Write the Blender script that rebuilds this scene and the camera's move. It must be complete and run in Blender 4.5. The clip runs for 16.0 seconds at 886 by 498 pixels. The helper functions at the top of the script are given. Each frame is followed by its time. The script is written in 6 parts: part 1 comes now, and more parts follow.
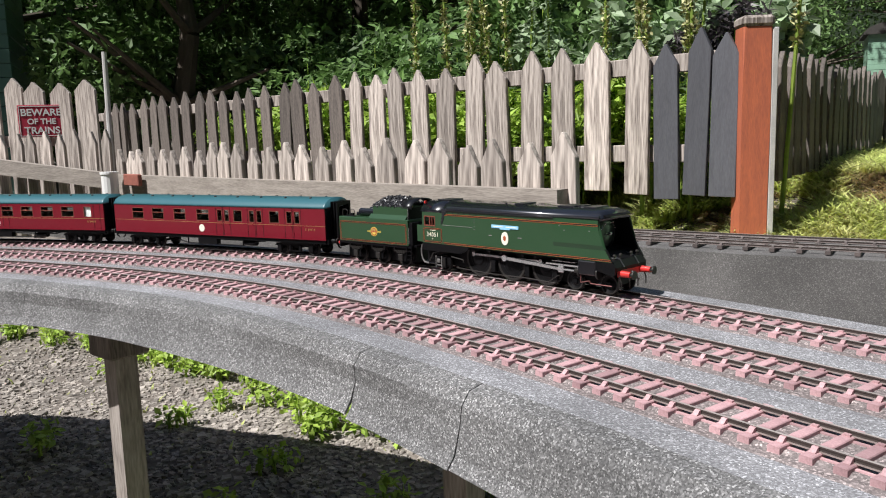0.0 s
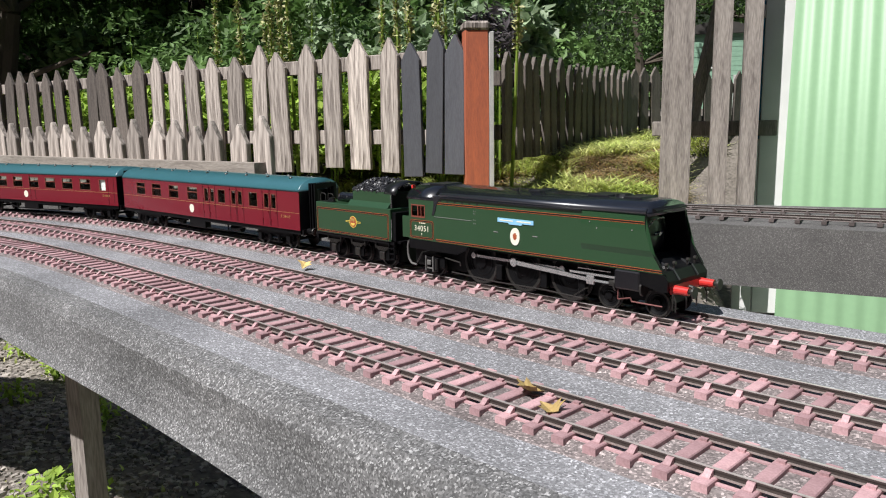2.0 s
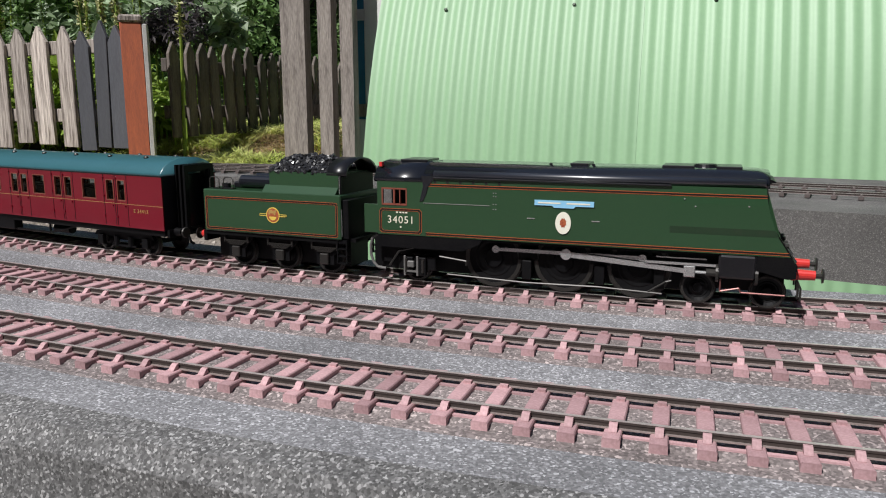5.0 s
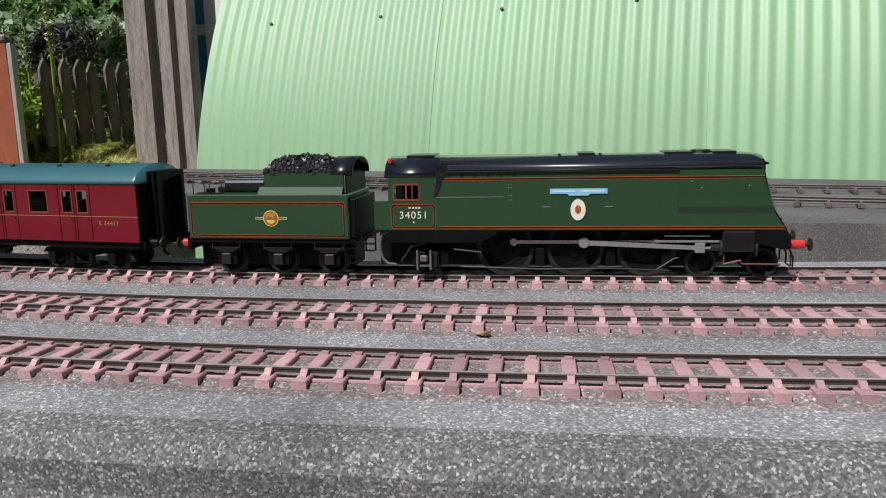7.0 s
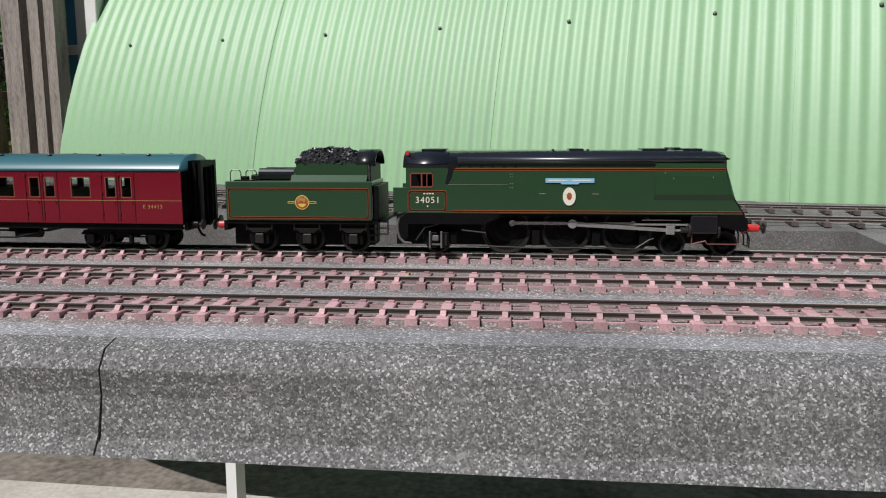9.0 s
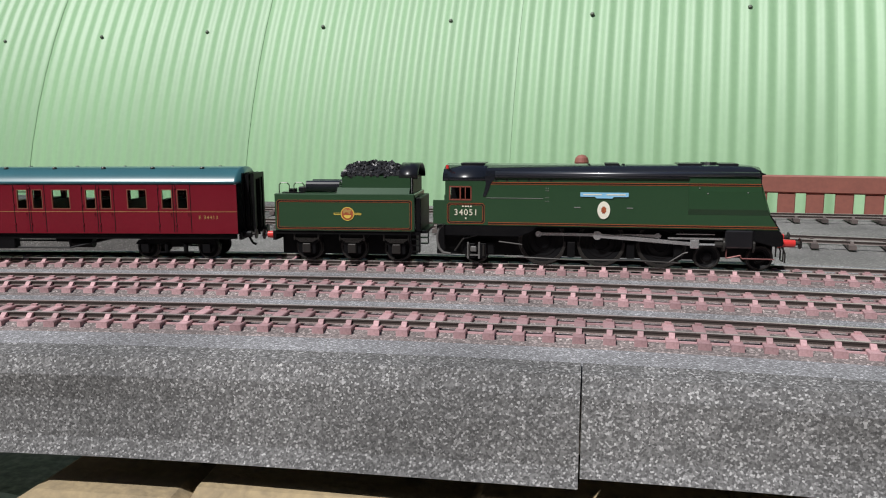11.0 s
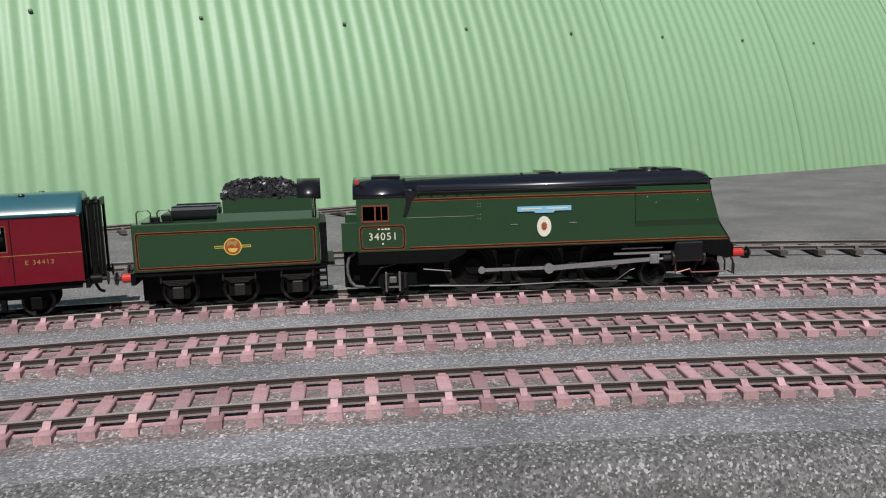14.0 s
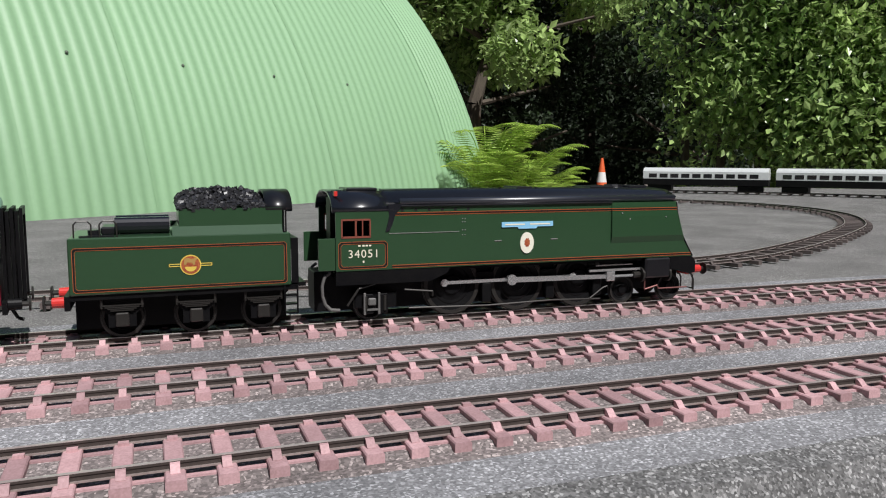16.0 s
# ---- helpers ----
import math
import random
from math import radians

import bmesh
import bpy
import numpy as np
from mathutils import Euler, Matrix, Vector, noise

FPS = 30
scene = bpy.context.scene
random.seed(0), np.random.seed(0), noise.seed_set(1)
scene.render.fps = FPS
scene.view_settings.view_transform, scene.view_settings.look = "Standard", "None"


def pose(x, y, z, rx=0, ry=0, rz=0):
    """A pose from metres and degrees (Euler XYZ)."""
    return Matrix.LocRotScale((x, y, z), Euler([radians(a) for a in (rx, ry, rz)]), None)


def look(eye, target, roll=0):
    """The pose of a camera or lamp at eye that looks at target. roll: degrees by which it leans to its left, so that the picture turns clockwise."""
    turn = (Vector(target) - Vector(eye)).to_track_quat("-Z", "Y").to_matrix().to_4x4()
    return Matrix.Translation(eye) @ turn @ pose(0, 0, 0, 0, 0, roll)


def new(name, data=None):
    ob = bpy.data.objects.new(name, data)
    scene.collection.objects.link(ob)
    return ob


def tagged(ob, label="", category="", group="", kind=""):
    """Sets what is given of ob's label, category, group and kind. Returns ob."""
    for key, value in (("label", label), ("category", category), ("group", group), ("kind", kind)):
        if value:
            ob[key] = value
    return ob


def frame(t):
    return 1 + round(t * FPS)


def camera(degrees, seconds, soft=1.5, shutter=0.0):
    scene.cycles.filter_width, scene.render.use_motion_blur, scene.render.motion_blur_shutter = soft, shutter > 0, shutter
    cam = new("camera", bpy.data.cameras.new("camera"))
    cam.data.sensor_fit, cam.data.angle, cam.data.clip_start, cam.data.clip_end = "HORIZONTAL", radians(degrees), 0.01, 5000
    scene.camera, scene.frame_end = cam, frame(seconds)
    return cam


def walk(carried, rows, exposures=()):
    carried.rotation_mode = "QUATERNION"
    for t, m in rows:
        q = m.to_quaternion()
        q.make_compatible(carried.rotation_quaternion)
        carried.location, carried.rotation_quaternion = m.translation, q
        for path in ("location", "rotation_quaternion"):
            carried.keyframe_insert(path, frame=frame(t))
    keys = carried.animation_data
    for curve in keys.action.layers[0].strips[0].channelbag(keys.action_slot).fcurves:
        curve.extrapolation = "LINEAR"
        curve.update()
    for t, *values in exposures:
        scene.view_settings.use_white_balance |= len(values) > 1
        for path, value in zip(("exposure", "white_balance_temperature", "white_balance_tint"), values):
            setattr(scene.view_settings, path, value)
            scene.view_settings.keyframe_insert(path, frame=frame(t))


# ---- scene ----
cam = camera(59.9, 16.0, soft=1.1)
walk(cam, [
    (0.0, look((-3.6842, 0.3487, 0.2431), (-4.0332, 1.2747, 0.0993), -1.66)),
    (0.5, look((-3.5469, 0.2599, 0.2409), (-3.8566, 1.1992, 0.0932), -1.43)),
    (1.0, look((-3.3848, 0.1888, 0.2413), (-3.6578, 1.1386, 0.0884), -1.33)),
    (1.5, look((-3.1849, 0.1142, 0.2243), (-3.4221, 1.0729, 0.0679), -1.12)),
    (2.0, look((-2.9958, 0.0248, 0.2180), (-3.1938, 0.9913, 0.0550), -0.83)),
    (2.5, look((-2.8360, -0.1037, 0.2212), (-2.9876, 0.8705, 0.0538), -0.24)),
    (3.0, look((-2.6494, -0.1959, 0.2275), (-2.7573, 0.7834, 0.0560), -0.07)),
    (3.5, look((-2.4056, -0.2629, 0.2066), (-2.4751, 0.7196, 0.0339), 0.22)),
    (4.0, look((-2.1629, -0.3572, 0.1934), (-2.2084, 0.6258, 0.0155), 0.16)),
    (4.2, look((-2.0759, -0.4043, 0.1942), (-2.1155, 0.5787, 0.0151), 0.16)),
    (6.3, look((-0.9571, -0.7371, 0.1774), (-1.0046, 0.2448, -0.0056), -0.80)),
    (6.5, look((-0.8524, -0.7641, 0.1792), (-0.9091, 0.2179, -0.0010), -1.27)),
    (7.0, look((-0.5648, -0.7894, 0.1800), (-0.6343, 0.1926, 0.0041), -1.27)),
    (7.5, look((-0.2326, -0.8108, 0.1652), (-0.3149, 0.1711, -0.0056), -1.26)),
    (8.0, look((0.0510, -0.9007, 0.1557), (-0.0419, 0.0816, -0.0066), -0.93)),
    (8.5, look((0.3050, -0.9368, 0.1572), (0.2041, 0.0460, 0.0024), -0.44)),
    (9.0, look((0.5604, -0.9334, 0.1546), (0.4564, 0.0500, 0.0058), -0.20)),
    (11.3, look((1.6454, -1.0249, 0.1823), (1.6432, -0.0373, 0.0258), -0.30)),
    (11.5, look((1.7326, -1.0382, 0.1843), (1.7610, -0.0513, 0.0258), -0.37)),
    (12.0, look((1.9225, -1.0875, 0.1769), (2.0532, -0.1095, 0.0139), -0.89)),
    (12.5, look((2.1000, -1.0911, 0.1871), (2.3638, -0.1403, 0.0247), -1.01)),
    (13.0, look((2.2410, -1.1076, 0.1728), (2.6485, -0.2090, 0.0103), -1.31)),
    (13.5, look((2.3489, -1.1367, 0.1832), (2.8903, -0.3116, 0.0217), -1.49)),
    (14.0, look((2.4530, -1.2099, 0.1837), (3.1062, -0.4687, 0.0283), -1.38)),
    (14.5, look((2.5594, -1.3232, 0.1729), (3.2996, -0.6670, 0.0262), -0.98)),
    (15.0, look((2.7149, -1.4198, 0.1677), (3.5241, -0.8480, 0.0327), -0.48)),
    (15.5, look((2.8870, -1.5157, 0.1691), (3.7567, -1.0375, 0.0465), -0.10)),
    (16.0, look((3.0220, -1.5987, 0.1624), (3.9418, -1.2233, 0.0476), 0.21)),
], exposures=[(0.0, 0.5), (1.0, 0.48), (2.0, 0.38), (3.0, 0.2), (4.0, 0.08), (7.5, 0.0), (9.0, -0.02), (11.5, -0.1), (13.0, -0.18), (14.0, -0.24), (15.0, -0.12), (16.0, 0.0)])

# ---- world and sun: high bright sun from behind the camera's left shoulder ----
SUN_TO = Vector((-0.42, -0.55, 0.95)).normalized()
world = bpy.data.worlds.new("world")
scene.world = world
world.use_nodes = True
sky = world.node_tree.nodes.new("ShaderNodeTexSky")
sky.sky_type, sky.sun_disc = "NISHITA", False
sky.sun_elevation = math.asin(SUN_TO.z)
sky.sun_rotation = math.atan2(SUN_TO.x, SUN_TO.y)
background = world.node_tree.nodes["Background"]
background.inputs["Strength"].default_value = 0.055
world.node_tree.links.new(sky.outputs["Color"], background.inputs["Color"])
sun_data = bpy.data.lights.new("sun", "SUN")
sun_data.energy, sun_data.angle, sun_data.color = 5.2, radians(0.5), (0.985, 0.965, 0.955)
sun = new("sun", sun_data)
sun.matrix_world = look(SUN_TO * 20, (0, 0, 0))
scene.view_settings.exposure = 0.0

# ---- materials ----
def material(name, colour, rough=0.6, metal=0.0, second=None, scale=30.0, fine=300.0, amount=0.5, bump=0.0, coat=0.0, per_object=0.0, per_island=0.0, stretch=None, spec=0.5):
    """Two-scale noise between two tones, with fine relief; optional change from piece to piece."""
    m = bpy.data.materials.new(name)
    m.use_nodes = True
    t = m.node_tree
    b = t.nodes["Principled BSDF"]
    b.inputs["Roughness"].default_value, b.inputs["Metallic"].default_value = rough, metal
    b.inputs["Coat Weight"].default_value = coat
    b.inputs["Coat Roughness"].default_value = 0.08
    b.inputs["Specular IOR Level"].default_value = spec
    co = t.nodes.new("ShaderNodeTexCoord")
    mp = t.nodes.new("ShaderNodeMapping")
    mp.inputs["Scale"].default_value = stretch or (1, 1, 1)
    t.links.new(co.outputs["Object"], mp.inputs["Vector"])
    n1, n2 = t.nodes.new("ShaderNodeTexNoise"), t.nodes.new("ShaderNodeTexNoise")
    n1.inputs["Scale"].default_value, n2.inputs["Scale"].default_value = scale, fine
    n1.inputs["Detail"].default_value = 5.0
    for n in (n1, n2):
        t.links.new(mp.outputs["Vector"], n.inputs["Vector"])
    add = t.nodes.new("ShaderNodeMath")
    add.operation = "ADD"
    t.links.new(n1.outputs["Fac"], add.inputs[0])
    t.links.new(n2.outputs["Fac"], add.inputs[1])
    rng = t.nodes.new("ShaderNodeMapRange")
    rng.inputs["From Min"].default_value, rng.inputs["From Max"].default_value = 0.7, 1.3
    rng.inputs["To Max"].default_value = amount
    t.links.new(add.outputs[0], rng.inputs["Value"])
    mix = t.nodes.new("ShaderNodeMix")
    mix.data_type = "RGBA"
    second = second or tuple(c * 0.55 for c in colour)
    mix.inputs["A"].default_value, mix.inputs["B"].default_value = (*colour, 1), (*second, 1)
    t.links.new(rng.outputs[0], mix.inputs["Factor"])
    out = mix.outputs["Result"]
    if per_object or per_island:
        hs = t.nodes.new("ShaderNodeHueSaturation")
        info = t.nodes.new("ShaderNodeObjectInfo" if per_object else "ShaderNodeNewGeometry")
        k = per_object or per_island
        r2 = t.nodes.new("ShaderNodeMapRange")
        r2.inputs["To Min"].default_value, r2.inputs["To Max"].default_value = 1 - k, 1 + k
        t.links.new(info.outputs["Random" if per_object else "Random Per Island"], r2.inputs["Value"])
        t.links.new(r2.outputs[0], hs.inputs["Value"])
        t.links.new(out, hs.inputs["Color"])
        out = hs.outputs["Color"]
    t.links.new(out, b.inputs["Base Color"])
    if bump:
        bp = t.nodes.new("ShaderNodeBump")
        bp.inputs["Strength"].default_value, bp.inputs["Distance"].default_value = bump, 0.002
        t.links.new(add.outputs[0], bp.inputs["Height"])
        t.links.new(bp.outputs[0], b.inputs["Normal"])
    return m


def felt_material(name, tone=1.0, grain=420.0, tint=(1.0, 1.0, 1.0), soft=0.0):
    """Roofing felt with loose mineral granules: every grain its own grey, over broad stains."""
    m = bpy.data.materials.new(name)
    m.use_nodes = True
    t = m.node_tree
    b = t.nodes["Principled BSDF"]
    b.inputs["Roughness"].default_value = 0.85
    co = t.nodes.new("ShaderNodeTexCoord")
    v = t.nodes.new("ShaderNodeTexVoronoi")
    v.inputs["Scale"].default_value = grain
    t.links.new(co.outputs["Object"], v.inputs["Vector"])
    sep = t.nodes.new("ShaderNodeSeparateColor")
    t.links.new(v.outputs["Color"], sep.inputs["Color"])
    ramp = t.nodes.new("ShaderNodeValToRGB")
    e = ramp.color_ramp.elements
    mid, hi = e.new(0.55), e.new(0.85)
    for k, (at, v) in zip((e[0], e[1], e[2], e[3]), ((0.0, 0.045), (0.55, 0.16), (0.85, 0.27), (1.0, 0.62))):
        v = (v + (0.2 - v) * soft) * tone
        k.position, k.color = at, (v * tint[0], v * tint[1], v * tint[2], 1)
    t.links.new(sep.outputs[0], ramp.inputs["Fac"])
    n = t.nodes.new("ShaderNodeTexNoise")
    n.inputs["Scale"].default_value, n.inputs["Detail"].default_value = 7.0, 6.0
    t.links.new(co.outputs["Object"], n.inputs["Vector"])
    r = t.nodes.new("ShaderNodeMapRange")
    r.inputs["From Min"].default_value, r.inputs["From Max"].default_value = 0.3, 0.7
    r.inputs["To Min"].default_value, r.inputs["To Max"].default_value = 0.72, 1.25
    t.links.new(n.outputs["Fac"], r.inputs["Value"])
    hs = t.nodes.new("ShaderNodeHueSaturation")
    t.links.new(ramp.outputs["Color"], hs.inputs["Color"])
    t.links.new(r.outputs[0], hs.inputs["Value"])
    t.links.new(hs.outputs["Color"], b.inputs["Base Color"])
    bp = t.nodes.new("ShaderNodeBump")
    bp.inputs["Strength"].default_value, bp.inputs["Distance"].default_value = 0.8, 0.0015
    t.links.new(sep.outputs[1], bp.inputs["Height"])
    t.links.new(bp.outputs[0], b.inputs["Normal"])
    return m


FELT = felt_material("felt_grey", 1.24, 680.0, (1.0, 1.0, 1.05), 0.4)
# Same felt as the top, toned down for the shade on the upright skirt.
FELT_SKIRT_SHADED = felt_material("felt_skirt_shaded", 0.78, 680.0, (1.01, 1.0, 1.0), 0.2)
FELT_DECK = felt_material("felt_deck", 0.90, 760.0, (1.03, 1.0, 0.97), 0.5)
FELT_DIRTY = felt_material("felt_dirty", 0.95, 640.0, (1.14, 0.97, 0.94), 0.35)
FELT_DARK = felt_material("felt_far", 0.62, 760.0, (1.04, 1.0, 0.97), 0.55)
SLEEPER = material("sleeper_plastic", (0.50, 0.315, 0.33), 0.7, second=(0.29, 0.17, 0.175), scale=60, fine=700, amount=0.7, bump=0.15, per_object=0.27)
SLEEPER_ISLAND = material("sleeper_plastic_joined", (0.50, 0.315, 0.33), 0.7, second=(0.29, 0.17, 0.175), scale=60, fine=700, amount=0.7, per_island=0.27)
SLEEPER_DARK = material("sleeper_dark", (0.10, 0.08, 0.075), 0.8, scale=60, fine=700, per_island=0.3)
RAIL = material("rail_foot_steel", (0.44, 0.37, 0.35), 0.42, 0.4, second=(0.24, 0.19, 0.175), scale=25, fine=400, amount=0.7)
# Brown rail side, darkened in colour for the shadow line under the head.
RAIL_SIDE_SHADED = material("shaded_rail_web", (0.060, 0.045, 0.040), 0.7, 0.1, second=(0.030, 0.024, 0.022), scale=25, fine=400, amount=0.7)
RAIL_HEAD = material("polished_rail_head", (0.62, 0.57, 0.55), 0.30, 0.45, second=(0.36, 0.31, 0.30), scale=18, fine=300, amount=0.6)
GREEN = material("loco_green", (0.022, 0.060, 0.026), 0.30, second=(0.018, 0.050, 0.022), scale=20, fine=300, amount=0.5, coat=0.25)
BLACK = material("loco_black", (0.006, 0.006, 0.008), 0.34, second=(0.014, 0.014, 0.016), scale=40, fine=500, amount=0.6, coat=0.1)
GLOSS_BLACK = material("roof_black", (0.007, 0.008, 0.012), 0.27, second=(0.013, 0.014, 0.018), scale=30, fine=500, amount=0.5, coat=0.6)
ROOF_ROLL = material("roof_roll_black", (0.014, 0.016, 0.024), 0.36, second=(0.02, 0.022, 0.03), scale=30, fine=500, amount=0.5, coat=0.9, spec=1.0)
SOOT = material("frame_black", (0.004, 0.004, 0.005), 0.42, second=(0.012, 0.0115, 0.011), scale=60, fine=600, amount=0.5, spec=0.14)
ORANGE = material("lining_orange", (0.50, 0.105, 0.025), 0.45, scale=20, amount=0.2)
CREAM = material("lettering_cream", (0.78, 0.74, 0.60), 0.5, amount=0.15)
RED = material("buffer_red", (0.62, 0.035, 0.03), 0.35, scale=40, amount=0.3, coat=0.3)
STEEL = material("bright_steel", (0.60, 0.60, 0.60), 0.26, 0.75, scale=40, fine=500, amount=0.3)
FRONT_GREY = material("worn_front_grey", (0.05, 0.052, 0.056), 0.4, 0.2, second=(0.02, 0.02, 0.022), scale=60, fine=500, amount=0.6)
DULL_STEEL = material("dull_steel", (0.040, 0.037, 0.034), 0.38, 0.4, scale=60, fine=500, amount=0.5)
PLATE_BLUE = material("plate_blue", (0.26, 0.55, 0.78), 0.3, amount=0.15, coat=0.3)
IVORY = material("badge_ivory", (0.80, 0.78, 0.66), 0.4, amount=0.2)
GOLD = material("emblem_gold", (0.75, 0.55, 0.10), 0.4, amount=0.3)
EMBLEM_RED = material("emblem_red", (0.22, 0.03, 0.02), 0.45, second=(0.50, 0.16, 0.05), scale=420, fine=700, amount=0.9)
CAB_GOLD = material("faded_gold", (0.42, 0.26, 0.08), 0.5, amount=0.3)
CAB_BROWN = material("window_frame_brown", (0.22, 0.06, 0.04), 0.45, amount=0.3)
DARK_GLASS = material("dark_glass", (0.01, 0.01, 0.012), 0.08, amount=0.1, coat=0.6)
COAL = material("coal", (0.012, 0.012, 0.014), 0.38, second=(0.04, 0.04, 0.045), scale=200, fine=900, amount=0.8, coat=0.08, per_island=0.4)
MAROON = material("coach_maroon", (0.165, 0.005, 0.015), 0.24, second=(0.135, 0.004, 0.012), scale=20, fine=300, amount=0.6, coat=0.35)
ROOF_TEAL = material("coach_roof", (0.035, 0.12, 0.145), 0.33, second=(0.03, 0.10, 0.12), scale=25, fine=400, amount=0.7, coat=0.3)
PALE_BLIND = material("window_interior_pale", (0.55, 0.57, 0.50), 0.6, amount=0.2)
SEAT_BROWN = material("window_interior_dark", (0.05, 0.03, 0.025), 0.6, amount=0.5)
HUT_GREEN = material("hut_green_paint", (0.262, 0.44, 0.25), 0.5, second=(0.235, 0.395, 0.23), scale=1.6, fine=40, amount=0.7, bump=0.05, per_object=0.04)
RIVET = material("rivet_dark", (0.12, 0.15, 0.11), 0.6)
OLD_WOOD = material("weathered_wood", (0.58, 0.51, 0.455), 0.85, second=(0.10, 0.078, 0.066), scale=5, fine=22, amount=1.0, bump=0.8, per_object=0.36, stretch=(6, 6, 0.5))
GREY_PAINT = material("grey_fence_paint", (0.085, 0.088, 0.10), 0.7, second=(0.05, 0.05, 0.058), scale=9, fine=60, amount=0.8, bump=0.3, per_object=0.12, stretch=(5, 5, 0.8))
DARK_WOOD = material("dark_fence_wood", (0.185, 0.155, 0.135), 0.85, second=(0.045, 0.038, 0.034), scale=9, fine=60, amount=0.9, bump=0.4, per_object=0.35, stretch=(6, 6, 0.7))
BEAM_WOOD = material("beam_wood", (0.36, 0.32, 0.28), 0.85, second=(0.17, 0.145, 0.125), scale=9, fine=60, amount=0.9, bump=0.5, stretch=(0.7, 5, 6))
POST_WOOD = material("post_wood", (0.37, 0.33, 0.295), 0.85, second=(0.12, 0.10, 0.09), scale=7, fine=50, amount=0.9, bump=0.6, per_object=0.15, stretch=(5, 5, 0.6))
ORANGE_POST = material("orange_stained_post", (0.50, 0.135, 0.06), 0.7, second=(0.30, 0.085, 0.05), scale=8, fine=60, amount=0.8, bump=0.3, stretch=(5, 5, 0.8))
PALE_PAINT = material("pale_grey_paint", (0.55, 0.54, 0.52), 0.6, second=(0.36, 0.35, 0.33), scale=12, amount=0.8)
WHITE_PAINT = material("white_paint", (0.78, 0.78, 0.76), 0.5, second=(0.62, 0.62, 0.60), scale=12, amount=0.6)
SIGN_RED = material("sign_red", (0.42, 0.03, 0.06), 0.45, amount=0.3, scale=15)
BENCH_BROWN = material("bench_brown", (0.27, 0.10, 0.075), 0.6, second=(0.20, 0.075, 0.06), scale=10, fine=80, amount=0.7)
TANK_BLUE = material("tank_blue", (0.30, 0.55, 0.78), 0.4, second=(0.42, 0.65, 0.86), scale=18, fine=120, amount=0.9, coat=0.2)
CONE_ORANGE = material("cone_orange", (0.75, 0.13, 0.04), 0.5, amount=0.2)
PALE_WOOD = material("pale_planks", (0.68, 0.56, 0.40), 0.7, scale=30, amount=0.4)
CONCRETE = material("pale_concrete", (0.46, 0.43, 0.39), 0.9, second=(0.30, 0.275, 0.245), scale=5, fine=90, amount=0.9, bump=0.6)
STONE = material("sandstone", (0.40, 0.31, 0.18), 0.9, second=(0.24, 0.19, 0.12), scale=14, fine=120, amount=0.9, bump=0.7, per_object=0.15)
PEBBLE = material("pebbles", (0.36, 0.325, 0.29), 0.9, second=(0.16, 0.14, 0.12), scale=30, fine=200, amount=0.8, per_island=0.45)
SOIL = material("soil_and_gravel", (0.22, 0.19, 0.165), 0.95, second=(0.07, 0.06, 0.05), scale=3.0, fine=45, amount=1.0, bump=1.0)
GRASS = material("grass_blades", (0.47, 0.58, 0.15), 0.6, second=(0.60, 0.57, 0.26), scale=2.0, fine=30, amount=0.9, per_island=0.4)
HAY = material("dry_stems", (0.72, 0.59, 0.38), 0.75, second=(0.48, 0.36, 0.21), scale=3.0, fine=30, amount=0.9, per_island=0.3)
LEAF_DEEP = material("forest_leaves", (0.16, 0.27, 0.08), 0.6, second=(0.075, 0.14, 0.045), scale=0.8, fine=12, amount=0.9, per_island=0.55)
# Near-black leaves: the deep shade under the trees is put into their colour.
LEAF_SHADED = material("leaves_toned_for_shade", (0.030, 0.052, 0.020), 0.55, second=(0.014, 0.024, 0.010), scale=0.8, fine=12, amount=0.9, per_island=0.5)
LEAF_MID = material("hedge_leaves", (0.42, 0.55, 0.20), 0.22, second=(0.20, 0.31, 0.10), scale=1.0, fine=12, amount=0.9, per_island=0.5)
LEAF_BRIGHT = material("weed_leaves", (0.40, 0.53, 0.09), 0.5, second=(0.22, 0.36, 0.06), scale=3.0, fine=30, amount=0.9, per_island=0.4)
LEAF_PURPLE = material("elder_leaves", (0.13, 0.11, 0.12), 0.45, second=(0.035, 0.03, 0.03), scale=3.0, fine=30, amount=0.9, per_island=0.4)
LEAF_SILVER = material("teasel_leaves", (0.40, 0.50, 0.32), 0.5, second=(0.22, 0.31, 0.17), scale=3.0, fine=30, amount=0.9, per_island=0.4)
SPIKE = material("spike_flowers", (0.46, 0.45, 0.22), 0.6, second=(0.27, 0.27, 0.12), scale=8, fine=60, amount=0.9, per_island=0.3)
BARK = material("bark", (0.10, 0.08, 0.06), 0.9, scale=8, fine=60, amount=0.9, bump=0.8, stretch=(3, 3, 0.6))
FALLEN = material("fallen_leaf_yellow", (0.60, 0.44, 0.17), 0.6, second=(0.34, 0.22, 0.09), scale=60, fine=300, amount=0.8, per_object=0.3)
SHED_GREEN = material("shed_green", (0.25, 0.42, 0.30), 0.6, amount=0.5, scale=8)
DOOR_BLUE = material("door_blue", (0.06, 0.30, 0.50), 0.35, amount=0.3, scale=4)
DARK_VOID = material("unlit_timber", (0.05, 0.045, 0.04), 0.9, amount=0.6, scale=10)
COACH_WHITE = material("coach_white", (0.60, 0.62, 0.62), 0.4, amount=0.2, coat=0.2)

